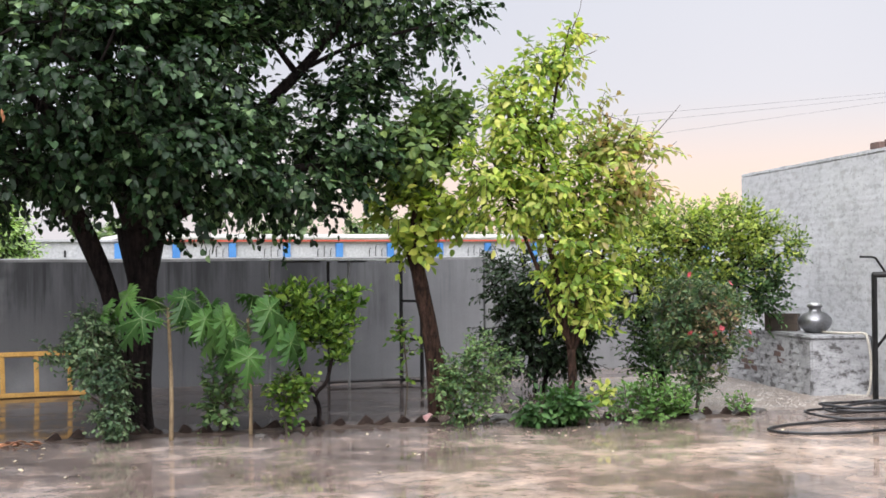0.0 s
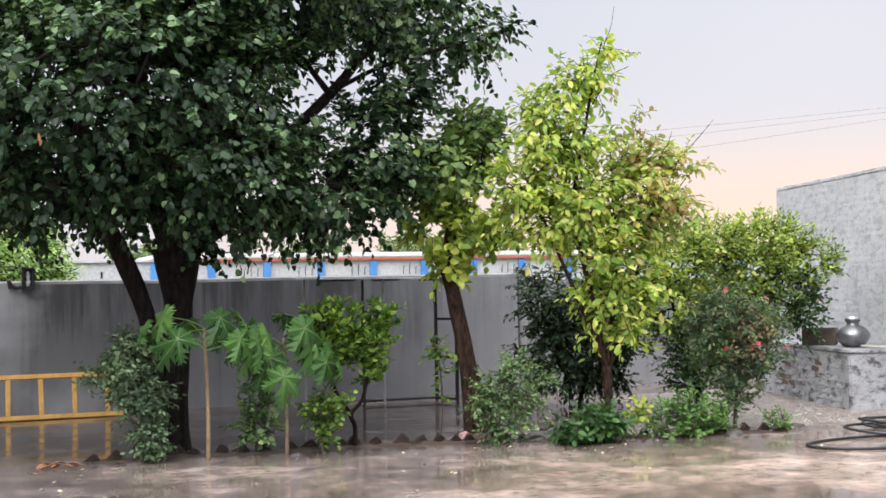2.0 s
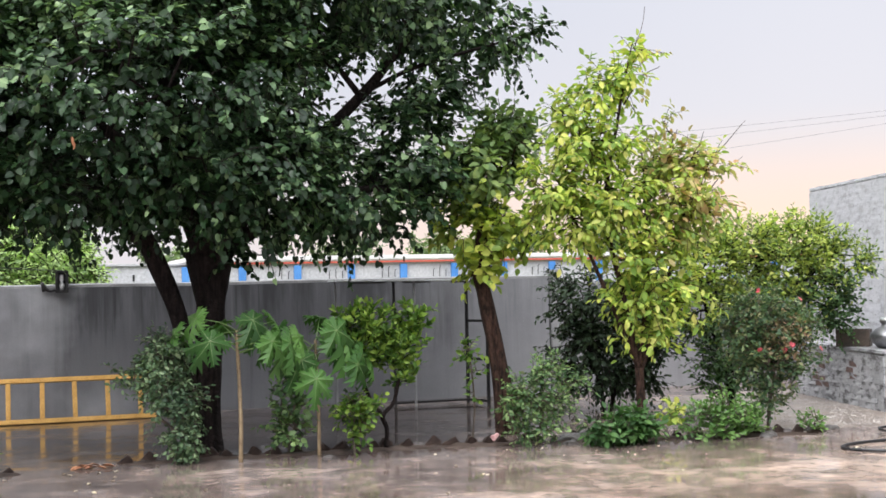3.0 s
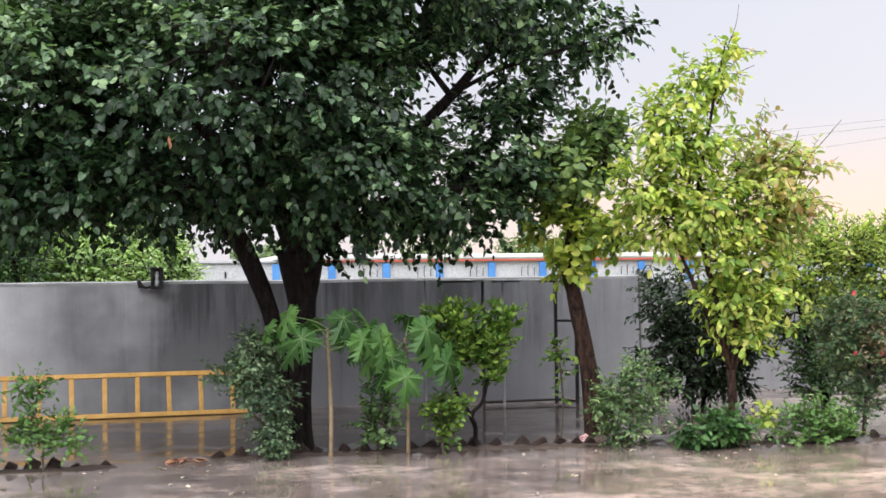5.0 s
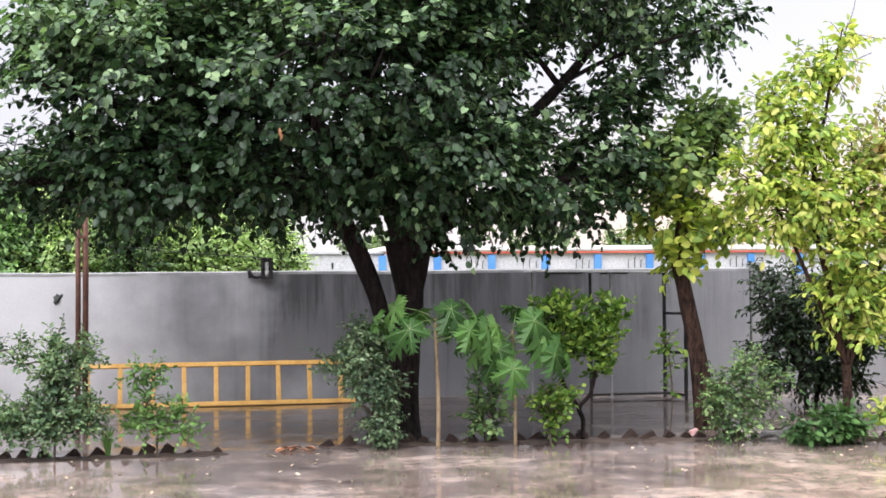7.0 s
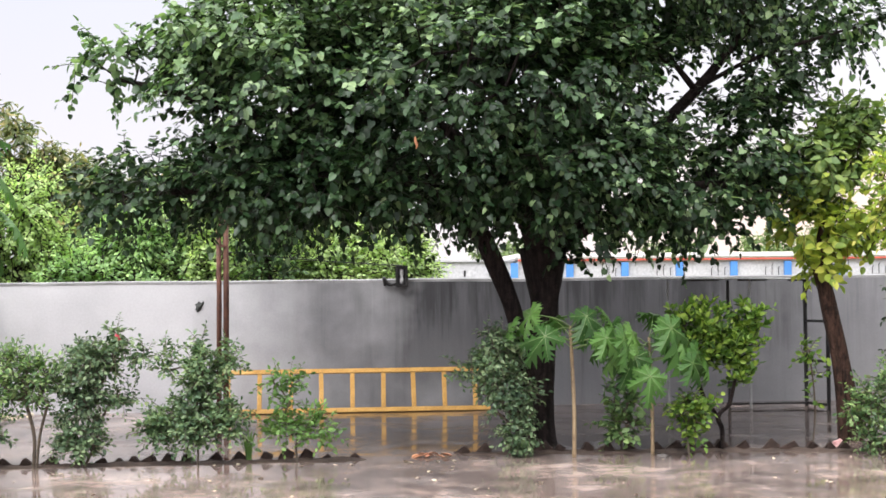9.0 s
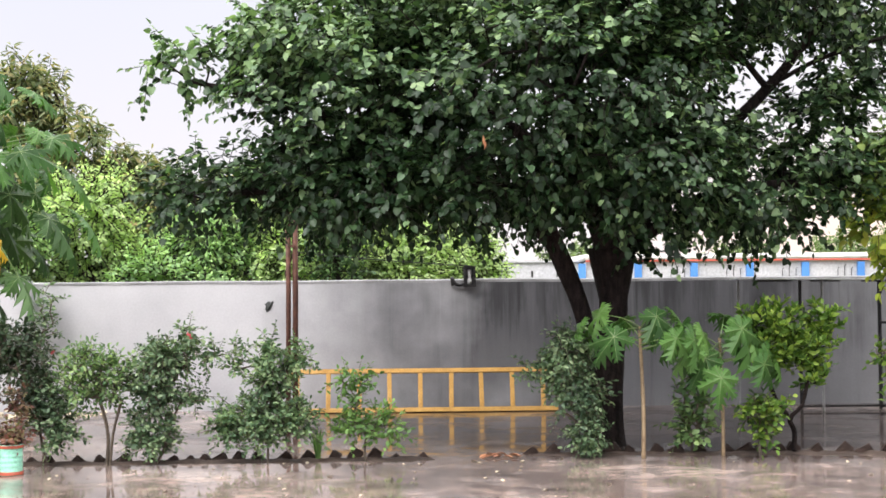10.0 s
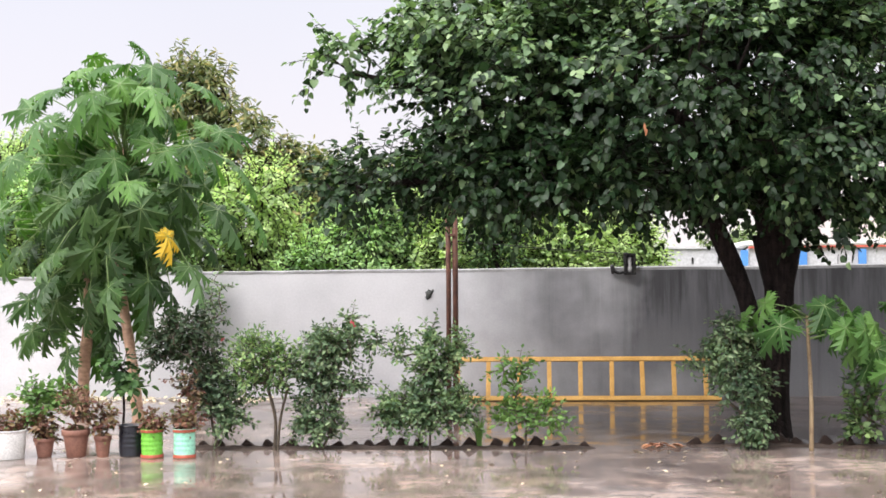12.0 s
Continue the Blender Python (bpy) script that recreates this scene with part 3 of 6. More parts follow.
def plant(name, base, lobes, label, category, leaf, leafmat, barkmat, shoots, per, seed, stems=None, tip=0.004, power=0.42, biggest=0.03,
          length=0.22, rise=0.35, sag=0.25, droop=0.25, shell=0.35, low=0.05, flowers=(), group="", seg=0.12, wander=0.1, own_trunk=False, keep=None, up=0.8, flower_size=0.05,
          ragged=0.08, loose=0.4, alt=None, splay=0.75, jitter=0.35):
    """A woody plant: stems, twigs that reach every shoot, and leaves in two loose ranks along each shoot."""
    rng = np.random.default_rng(seed)
    t = thing(name, base, label, category, group)
    b = np.array(base, float)
    tips, out = in_lobes(rng, lobes, shoots, shell, ragged)
    ok = tips[:, 2] > low
    if keep is not None:
        ok &= np.array([keep(p) for p in tips])
    tips, out = tips[ok], out[ok]
    if stems is None:
        c = np.mean([l[:3] for l in lobes], axis=0)
        stems = [[b, b + (c - b) * 0.25 + rng.normal(0, 0.02, 3), b + (c - b) * 0.5 + rng.normal(0, 0.03, 3)]]
    stems = [[np.array(p, float) for p in bend(s, 5)] for s in stems]
    pos, par, ends, n_stem, order = grow(rng, stems, tips, seg, wander)
    tips, out = tips[order], out[order]
    n = len(tips)
    d = unit(out * 0.8 + np.array([0, 0, rise]) + rng.normal(0, jitter, (n, 3)))
    long = length * rng.uniform(0.65, 1.25, n)[:, None]

    def along_shoot(u, i):
        p = tips[i] + d[i] * long[i] * u
        p[:, 2] -= sag * long[i][:, 0] * np.abs(u[:, 0]) ** 1.6
        return p

    every = np.arange(n)
    mid, tipend = (along_shoot(np.full((n, 1), q), every) for q in (0.42, 0.8))
    count = len(pos)
    pos = np.concatenate([pos, mid, tipend])
    par = list(par) + list(ends) + list(range(count, count + n))
    ends = list(range(count + n, count + 2 * n))
    shift = -b
    tagged(part("branchwork", wood_mesh("branchwork", pos + shift, par, ends, n_stem, tip, power, biggest, barkmat, own_trunk), barkmat, t), kind="stuff")
    template, size = leaf
    i = np.repeat(every, per)
    k = np.tile(np.arange(per), n)
    u = (k[:, None] + rng.uniform(0.2, 0.8, (n * per, 1))) / per * 1.3 - 0.35
    dd, o = d[i], out[i]
    side = unit(np.cross(dd, np.array([0.0, 0.0, 1.0]) + rng.normal(0, 0.5, (n * per, 3)))) * np.where(k % 2, 1.0, -1.0)[:, None]
    last = (k == per - 1)[:, None]
    way = unit(np.where(last, dd, dd * 0.5 + side * splay) + rng.normal(0, 0.25, (n * per, 3)) + np.array([0, 0, -droop]))
    sz = size * rng.uniform(0.65, 1.15, n * per) * (1.05 - 0.3 * np.clip(u[:, 0], 0, 1))
    at = along_shoot(u, i) + way * (0.2 * sz)[:, None]
    face = o * 0.5 + np.array([0, 0, up]) + rng.normal(0, loose, (n * per, 3))
    good = at[:, 2] > 0.02
    other = np.zeros(n * per, bool)
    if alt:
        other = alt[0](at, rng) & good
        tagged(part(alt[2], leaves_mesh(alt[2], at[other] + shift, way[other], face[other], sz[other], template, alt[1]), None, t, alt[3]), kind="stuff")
    good &= ~other
    part("crown", leaves_mesh("crown", at[good] + shift, way[good], face[good], sz[good], template, leafmat), leafmat, t)
    for p in flowers:
        near = at[np.linalg.norm((at - np.array(p)) * np.array([1, 0.35, 1]), axis=1).argmin()]
        f = part("flower", flower_mesh(flower_size), None, t, "small red flower")
        f.matrix_basis = pose(*(near + shift + np.array([0, -0.05, 0.02])), 50 + 20 * rng.random(), 0, 360 * rng.random())
    return t


FLOWERS = {}


def flower_mesh(size):
    if size not in FLOWERS:
        vs, fs = [], []
        for k in range(6):
            a = k * math.pi / 3
            c, s = math.cos(a), math.sin(a)
            n = len(vs)
            for x, y, z in ((0, 0, 0), (0.30, 0.5, 0.22), (0.18, 0.95, 0.30), (-0.18, 0.95, 0.30), (-0.30, 0.5, 0.22)):
                vs.append((size * (c * x - s * y), size * (s * x + c * y), size * z))
            fs.append((n, n + 1, n + 2, n + 3, n + 4))
        FLOWERS[size] = mesh_of("flower", vs, fs, M_PETAL)
    return FLOWERS[size]


def papaya_leaf_mesh(seed, stalk, blade, mats, sag, hang):
    """A papaya leaf: a long stalk along y, and a blade of deeply cut lobes, each toothed again, that hangs from its end."""
    rng = np.random.default_rng(seed)
    lobes = [(-148, 0.42), (-100, 0.66), (-50, 0.94), (0, 1.20), (50, 0.94), (100, 0.66), (148, 0.42)]
    # along the rib: where the side starts on the rib, where it ends, how far out
    cut = [(0.08, 0.15, 0.09), (0.26, 0.32, 0.10), (0.36, 0.58, 0.34), (0.48, 0.55, 0.11), (0.58, 0.84, 0.30), (0.70, 0.75, 0.08), (0.78, 0.96, 0.17), (0.90, 0.93, 0.03)]

    def place(a, along, out, lift=0.0):
        a = math.radians(a)
        x = along * math.sin(a) + out * math.cos(a)
        y = along * math.cos(a) - out * math.sin(a)
        x, y = x * 0.56 * blade, y * 0.60 * blade
        d = math.hypot(x, y) / blade
        z = -sag * blade * d * d * 1.8 - 0.34 * blade * abs(out) * (0.5 + along) + lift
        c, s = math.cos(hang), math.sin(hang)
        return (x, stalk + y * c + z * s, z * c - y * s)

    vs, fs, ix = [], [], []
    for a, r in lobes:
        a += rng.uniform(-9, 9)
        r *= rng.uniform(0.85, 1.12)
        rib = len(vs)
        vs += [place(a, 0.0, 0.0)] + [place(a, q * r, 0.0) for q, _, _ in cut] + [place(a, 1.03 * r, 0.0)]
        for side in (-1, 1):
            n = len(vs)
            vs += [place(a, max(0.0, e + rng.uniform(-0.03, 0.03)) * r, side * w * (0.55 + 0.45 * r) * rng.uniform(0.88, 1.12)) for _, e, w in cut]
            for k in range(len(cut) - 1):
                f = (rib + 1 + k, rib + 2 + k, n + k + 1, n + k)
                fs.append(f if side > 0 else f[::-1])
            f = (rib, rib + 1, n)
            fs.append(f if side > 0 else f[::-1])
            f = (rib + len(cut), rib + len(cut) + 1, n + len(cut) - 1)
            fs.append(f if side > 0 else f[::-1])
        ix += [0] * (2 * (len(cut) + 1))
        b = len(vs)                                      # the pale raised rib
        for q, w in ((0.02, 0.008), (0.5, 0.005), (0.94, 0.002)):
            vs += [place(a, q * r, -w, 0.006), place(a, q * r, w, 0.006)]
        fs += [(b, b + 1, b + 3, b + 2), (b + 2, b + 3, b + 5, b + 4)]
        ix += [1, 1]
    return mesh_of("leaf", vs, fs, mats, ix)


PAP_CACHE = {}
STALKS = {}


def petiole(stalk, leaf):
    """The long arched stalk of a papaya leaf, as a part of the leaf."""
    if stalk not in STALKS:
        pts = [(0, stalk * u, 0.10 * stalk * math.sin(math.pi * u)) for u in (0, 0.25, 0.5, 0.75, 1.0)]
        STALKS[stalk] = tube("petiole", pts, [r * min(1.0, 0.3 + 0.75 * stalk) for r in (0.013, 0.010, 0.008, 0.007, 0.006)], M_PETIOLE, 5)
    return part("petiole", STALKS[stalk], None, leaf)


def papaya_leaf(kind, variant, stalk, blade, sag, hang):
    key = (kind, variant, stalk, blade, sag, hang)
    if key not in PAP_CACHE:
        m = {"green": L_PAPAYA, "dark": L_PAPDARK, "yellow": L_PAPYELLOW}[kind]
        PAP_CACHE[key] = papaya_leaf_mesh(variant + 11, stalk, blade, [m, M_PETIOLE], sag, radians(hang))
    return PAP_CACHE[key]


def set_leaf(t, top, kind, variant, stalk, blade, sag, az, tilt, hang, roll, drop):
    """Hangs one papaya leaf on the stem: az and tilt turn its stalk, hang bends the blade down from it."""
    stalk, blade, bow = round(stalk, 2), round(blade, 2), max(0, 15 * round((tilt + hang) / 15))
    lf = part("leaf", papaya_leaf(kind, variant, stalk, blade, sag, bow), None, t, "yellowed papaya leaf" if kind == "yellow" else "")
    petiole(stalk, lf)
    lf.matrix_basis = Matrix.Translation(top - Vector((0, 0, drop))) @ Matrix.Rotation(radians(az), 4, "Z") @ Matrix.Rotation(radians(tilt), 4, "X") @ Matrix.Rotation(radians(roll), 4, "Y")


def papaya_stem(name, path, radii, label, material):
    t = thing(name, path[0], label, "papaya tree")
    b = Vector(path[0])
    pts = [p - b for p in bend(path, 8)]
    rr = np.interp(np.linspace(0, 1, len(pts)), np.linspace(0, 1, len(radii)), radii) * (1 + 0.06 * np.sin(np.arange(len(pts)) * 2.1))
    part("trunk", tube("trunk", pts, list(rr), material, 12), None, t)
    return t, pts[-1]


def papaya(name, path, radii, crown_len, n, seed, label, stalk, blade, low_tilt=-65, high_tilt=70, fruits=0, yellow=(), dark=0.25, turn0=0, hang=50, skirt=0):
    rng = np.random.default_rng(seed)
    t, top = papaya_stem(name, path, radii, label, M_PAPAYA_STEM)
    for i in range(n):
        u = i / max(1, n - 1)                           # 0: oldest and lowest, 1: youngest
        az = turn0 + i * 137.5 + rng.uniform(-14, 14)
        tilt = low_tilt + (high_tilt - low_tilt) * u ** 0.85 + rng.uniform(-14, 14)
        kind = "yellow" if i in yellow else ("dark" if u < dark else "green")
        st = stalk * (1.0 - 0.25 * max(0.0, u - 0.8) / 0.2) * (1.0, 0.72, 0.9, 0.55)[i % 4] * (0.9, 1.0, 1.08)[i % 3]
        set_leaf(t, top, kind, i % 4, st, blade * (1.0 if u < 0.8 else 0.8), (0.45, 0.22, 0.3)[i % 3], az, tilt, hang + (0, 38, -22, 16)[i % 4], -34 * math.sin(radians(az)) + rng.uniform(-42, 42), crown_len * (1 - u))
    for i in range(skirt):                              # short-stalked dark leaves that hang round the stem
        az = 180 + rng.uniform(-100, 100)
        set_leaf(t, top, "dark", i % 4, 0.1 * round(10 * stalk * rng.uniform(0.25, 0.6)), blade, 0.3, az, rng.uniform(-50, 5), hang + 30, -34 * math.sin(radians(az)) + rng.uniform(-25, 25), crown_len * rng.uniform(0.4, 1.25))
    for i in range(fruits):
        a = i * 2.4
        f = part("fruit", lathe("fruit", [(0.012, 0), (0.05, 0.03), (0.068, 0.08), (0.06, 0.13), (0.03, 0.18), (0.008, 0.20)], M_PAPFRUIT, 12), None, t, "unripe green papaya")
        f.matrix_basis = pose(top.x + 0.10 * math.cos(a), top.y + 0.10 * math.sin(a), top.z - crown_len * 0.6 - 0.09 * (i % 3), 10, 8, i * 70)
    return t


def papaya_sapling(path, radii, label, blades):
    """A young papaya: each leaf is given by where its stalk ends, from the stem's top, and its blade's size and hang."""
    t, top = papaya_stem("papaya_sapling", path, radii, label, M_STAKE)
    for i, (dx, dy, dz, blade, hang) in enumerate(blades):
        v = Vector((dx, dy, dz))
        az, tilt = math.degrees(math.atan2(-dx, dy)), math.degrees(math.asin(dz / v.length))
        set_leaf(t, top, "green", i % 4, v.length, blade, 0.25, az, tilt, hang, -48 * math.sin(radians(az)), 0.02 * i)
    return t


# ---------------------------------------------------------------- ground and walls
def sheet(name, outline, z, material, label, category, step=None):
    bm = bmesh.new()
    f = bm.faces.new([bm.verts.new((x, y, z)) for x, y in outline])
    ob = part(name, bm, material, None)
    return tagged(ob, label, category, kind="structure")


sheet("ground", [(-700, -300), (700, -300), (700, 1500), (-700, 1500)], -0.06, M_EARTH, "rough green field around and beyond the yard", "ground")
WALL_Y, WALL_H = 17.5, 1.755
bm = bmesh.new()
bm_box(bm, (36, 47.6, 0.3), (0, WALL_Y - 23.8 + 0.1, -0.15))
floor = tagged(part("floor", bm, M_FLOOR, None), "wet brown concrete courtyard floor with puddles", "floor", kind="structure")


def long_wall(name, x0, x1, y, h, label, mat):
    bm = bmesh.new()
    bm_box(bm, (x1 - x0, 0.23, h + 0.3), ((x0 + x1) / 2, y + 0.115, (h - 0.3) / 2))
    w = tagged(part(name, bm, mat, None), label, "wall", kind="structure")
    vs, fs = [], []
    n = int((x1 - x0) / 0.25)
    for i in range(n + 1):
        x = x0 + (x1 - x0) * i / n
        lift = 0.012 * noise.noise(Vector((x * 0.7, 1, 0))) + 0.006 * noise.noise(Vector((x * 4, 5, 0)))
        for dy, dz in ((-0.003, -0.030), (-0.003, 0.006), (0.02, 0.020), (0.21, 0.020), (0.242, -0.035)):
            vs.append((x, y + dy, h + dz + lift))
    for i in range(n):
        for k in range(4):
            a = i * 5 + k
            fs.append((a, a + 5, a + 6, a + 1))
    part("coping", mesh_of("coping", vs, fs, M_COPING), None, w, "thin uneven cement coping")
    return w


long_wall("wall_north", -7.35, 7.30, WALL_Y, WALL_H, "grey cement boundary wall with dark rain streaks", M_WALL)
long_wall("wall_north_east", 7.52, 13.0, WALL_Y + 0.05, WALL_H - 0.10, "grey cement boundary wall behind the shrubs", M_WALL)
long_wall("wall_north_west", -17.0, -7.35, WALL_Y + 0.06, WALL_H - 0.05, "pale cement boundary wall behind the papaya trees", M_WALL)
for name_of, size, at in (("wall_west", (0.23, 47.0, 2.0), (-17.1, -5.9, 0.8)), ("wall_south", (34.0, 0.23, 2.0), (0.0, -29.5, 0.8)), ("wall_east", (0.23, 33.0, 2.0), (17.1, -12.8, 0.8))):
    bm = bmesh.new()
    bm_box(bm, size, at, None, 0.01)
    tagged(part(name_of, bm, M_WALL, None), "plain cement boundary wall closing the yard", "wall", kind="structure")
post = thing("wall_post", (7.41, WALL_Y - 0.02, 0), "slim brown-grey concrete post in the boundary wall", "post")
bm = bmesh.new()
bm_box(bm, (0.16, 0.2, WALL_H + 0.16), (0, 0.1, (WALL_H + 0.1) / 2 - 0.03), None, 0.012)
part("shaft", bm, M_COPING, post)


# ---------------------------------------------------------------- limewashed building
def along(s, off=0.0):
    """A point of the building's yard side: s metres from its far corner, off metres out into the yard."""
    return Vector((11.3 - 0.243 * s - 0.970 * off, 16.6 - 0.970 * s + 0.243 * off, 0))


B_LEN, B_H, B_DEPTH = 11.0, 2.98, 5.0
TURN_B = math.degrees(math.atan2(-0.970, -0.243))
building = thing("outbuilding", along(0), "limewashed brick outbuilding with a flat roof", "building", turn=TURN_B)
# local axes: x along the yard side towards the camera, y into the yard's left hand is -depth
bm = bmesh.new()
bm_box(bm, (B_LEN, B_DEPTH, B_H), (B_LEN / 2, B_DEPTH / 2 + 0.02, B_H / 2 - 0.02))
yard_wall = part("wall", bm, M_LIME, building)
bm = bmesh.new()
n = 44
for i in range(n):
    x = (i + 0.5) * B_LEN / n
    bm_box(bm, (B_LEN / n + 0.01, 0.25, 0.055 + 0.02 * noise.noise(Vector((i * 0.6, 0, 0)))), (x, 0.142 + 0.006 * noise.noise(Vector((i * 0.9, 3, 0))), B_H + 0.012), None, 0.012)
part("parapet_cap", bm, M_LIME, building, "worn rounded parapet edge")
for i, (sx, sz) in enumerate(((4.35, 0.0), (4.75, 0.004))):
    bm = bmesh.new()
    bm_box(bm, (0.24, 0.14, 0.085), (0, 0, 0.042), None, 0.008)
    b = tagged(part("loose_brick", bm, M_BAREBRICK, None), "loose brown brick lying on the outbuilding's parapet", "brick", "bricks on the parapet")
    p = along(sx)
    b.matrix_world = pose(p.x + 0.15, p.y, B_H + 0.045 + sz, 0, 0, TURN_B + 12 * i)


def brickwork(parent, length, height, face_y, z0, group_part, mats, seed, skip=0.03, relief=0.012):
    """Courses of bricks under limewash: each brick's face stands a little proud or back."""
    rng = random.Random(seed)
    vs, fs, ix = [], [], []
    c, bl = 0.082, 0.235
    for j in range(int(height / c)):
        x = -0.12 if j % 2 else 0.0
        while x < length - 0.02:
            a, b = max(x + 0.006, 0.004), min(x + bl - 0.006, length - 0.004)
            x += bl
            if b - a < 0.04 or rng.random() < skip:
                continue
            z1, z2 = z0 + j * c + 0.003, z0 + (j + 1) * c - 0.002
            d = face_y - rng.uniform(0.25, 1.0) * relief
            e = 0.030
            n = len(vs)
            vs += [(a, face_y + 0.0007, z1), (b, face_y + 0.0007, z1), (b, face_y + 0.0007, z2), (a, face_y + 0.0007, z2)]
            q = [rng.uniform(-0.002, 0.002) for _ in range(4)]
            vs += [(a + e, d + q[0], z1 + e), (b - e, d + q[1], z1 + e), (b - e, d + q[2], z2 - e), (a + e, d + q[3], z2 - e)]
            k = 1 if rng.random() < mats[2] else 0
            for f in ((4, 5, 6, 7), (0, 1, 5, 4), (1, 2, 6, 5), (2, 3, 7, 6), (3, 0, 4, 7)):
                fs.append(tuple(n + i for i in f))
                ix.append(k)
    ob = part(group_part, mesh_of(group_part, vs, fs, list(mats[:2]), ix, smooth=True), None, parent)
    return tagged(ob, kind="stuff")


brickwork(yard_wall, 6.2, B_H - 0.1, 0.0190, 0.0, "brickwork", (M_LIME, M_BAREBRICK, 0.0), 4, 0.25, 0.0035)

# low masonry platform against the building
plinth = thing("masonry_platform", along(4.33, 0.0), "low whitewashed brick platform with flaking plaster", "platform", turn=TURN_B)
PL, PD, PH = 2.9, 0.78, 0.72
bm = bmesh.new()
bm_box(bm, (PL, PD, PH), (-PL / 2, -PD / 2, PH / 2 - 0.01), None, 0.02)
plinth_body = part("body", bm, M_FLAKE, plinth)
bm = bmesh.new()
bm_box(bm, (PL + 0.03, PD + 0.02, 0.05), (-PL / 2, -PD / 2 + 0.0, PH), None, 0.018)
part("top", bm, M_FLAKE, plinth, "rough cement top")


def platform_bricks():
    rng = random.Random(9)
    shapes = []
    for k in range(5):
        bm = bmesh.new()
        bm_box(bm, (0.215, 0.05, 0.066), (0, 0, 0), None, 0.0, 0.006)
        me = bpy.data.meshes.new("brick")
        bm.to_mesh(me)
        bm.free()
        shapes.append(me)
    for j in range(8):
        for i in range(13):
            x = -PL + 0.11 + i * 0.232 - (0.11 if j % 2 else 0)
            z = 0.05 + j * 0.082
            if x < -PL + 0.10 or x > -0.12 or rng.random() < 0.42:
                continue
            bare = noise.noise(Vector((x * 1.6, z * 2.2, 3.0))) > 0.22 and z < 0.55
            ob = new("brick", rng.choice(shapes))
            ob.parent = plinth_body
            ob.matrix_basis = pose(x, -PD + 0.025 - rng.uniform(0.0, 0.006), z, 0, rng.uniform(-1.5, 1.5), 0)
            ob.data = ob.data if not bare else bare_mesh(ob.data)
            if not ob.data.materials:
                ob.data.materials.append(M_FLAKE)


BARE = {}


def bare_mesh(me):
    if me.name not in BARE:
        c = me.copy()
        c.materials.clear()
        c.materials.append(M_BAREBRICK)
        BARE[me.name] = c
    return BARE[me.name]


# ---------------------------------------------------------------- far long building beyond the wall
FAR_Y = 67.0
far = thing("long_building", (4.3, FAR_Y, -0.06), "long white building with blue pilasters and a red band", "building")
bm = bmesh.new()
bm_box(bm, (62, 8, 3.05), (35.6, 4.0, 1.525))
part("wall", bm, M_WHITEPAINT, far)
bm = bmesh.new()
bm_box(bm, (62.3, 8.6, 0.30), (35.6, 4.0, 3.29), None, 0.08)
part("roof", bm, M_ROOF, far, "pale flat roof slab")
bm = bmesh.new()
bm_box(bm, (62.1, 0.25, 0.10), (35.6, -0.10, 3.09))
part("band", bm, M_REDPAINT, far, "red painted band")
bm = bmesh.new()
bm_box(bm, (4.4, 6, 3.05), (2.3, 4.2, 1.525))
bm_box(bm, (4.6, 6.3, 0.10), (2.3, 4.2, 3.12))
part("annexe", bm, M_WHITEPAINT, far, "plain white end section")
for k in range(16):
    bm = bmesh.new()
    bm_box(bm, (0.38, 0.16, 2.95), (4.35 + 2.95 * k, -0.09, 1.48))
    part("pilaster", bm, M_BLUEPAINT, far, "blue painted pilaster")
    for m in (-1, 0, 1):
        if k == 0:
            continue
        vs, fs = tube_data([(0, 0, 0), (0, 0, 0.36 if m else 0.5), (0.07, 0, 0.45 if m else 0.6)], 0.018, 6)
        r = part("bracket", mesh_of("bracket", vs, fs, M_BLACKIRON), None, far, "small dark iron bracket")
        r.location = (4.35 + 2.95 * k + 2.1 + 0.36 * m, -0.07, 2.22)
for k in range(3):
    bm = bmesh.new()
    bm_box(bm, (0.10, 0.06, 0.35), (0.5 + 1.35 * k, 1.17, 2.45), None, 0.02)
    part("bracket", bm, M_BLACKIRON, far)

# ---------------------------------------------------------------- cables
for k, (za, zb) in enumerate(((4.88, 7.37), (4.68, 7.40), (4.26, 7.60))):
    pts = [(12.5 + 21.5 * u, 26 + 0.12 * k, za + (zb - za) * u - 0.06 * 4 * u * (1 - u)) for u in np.linspace(0, 1, 14)]
    c = part("overhead_cable", tube("overhead_cable", pts, 0.0045, M_WIRE, 5), None, None)
    tagged(c, "thin overhead power cable against the sky", "cable", "overhead cables")

# ---------------------------------------------------------------- things against the boundary wall
def wooden_ladder():
    """Lies on its long edge, leaning on the wall: two rails and nine rungs."""
    length, width = 3.58, 0.60
    t = thing("ladder", (-2.16, 16.93, 0), "yellow-painted wooden ladder on its side against the wall", "ladder")
    lean = Matrix.Rotation(radians(-18), 4, "X")
    for name_z in (0.035, width - 0.03):
        ob = part("rail", box((length, 0.045, 0.062), (length / 2, 0, 0), None, 0.006), M_YELLOWWOOD, t)
        ob.matrix_basis = lean @ pose(0, 0, name_z)
    for k in range(9):
        bm = bmesh.new()
        bm_box(bm, (0.060, 0.036, width - 0.12), (0, 0, 0), None, 0.006)
        ob = part("rung", bm, M_YELLOWWOOD, t)
        ob.matrix_basis = pose(0.10 + 0.41 * k, 0, 0, -18) @ pose(0.004 * (k % 3), 0, width / 2 + 0.002, 0, 0.6 * (k % 3 - 1), 0)
    return t


wooden_ladder()

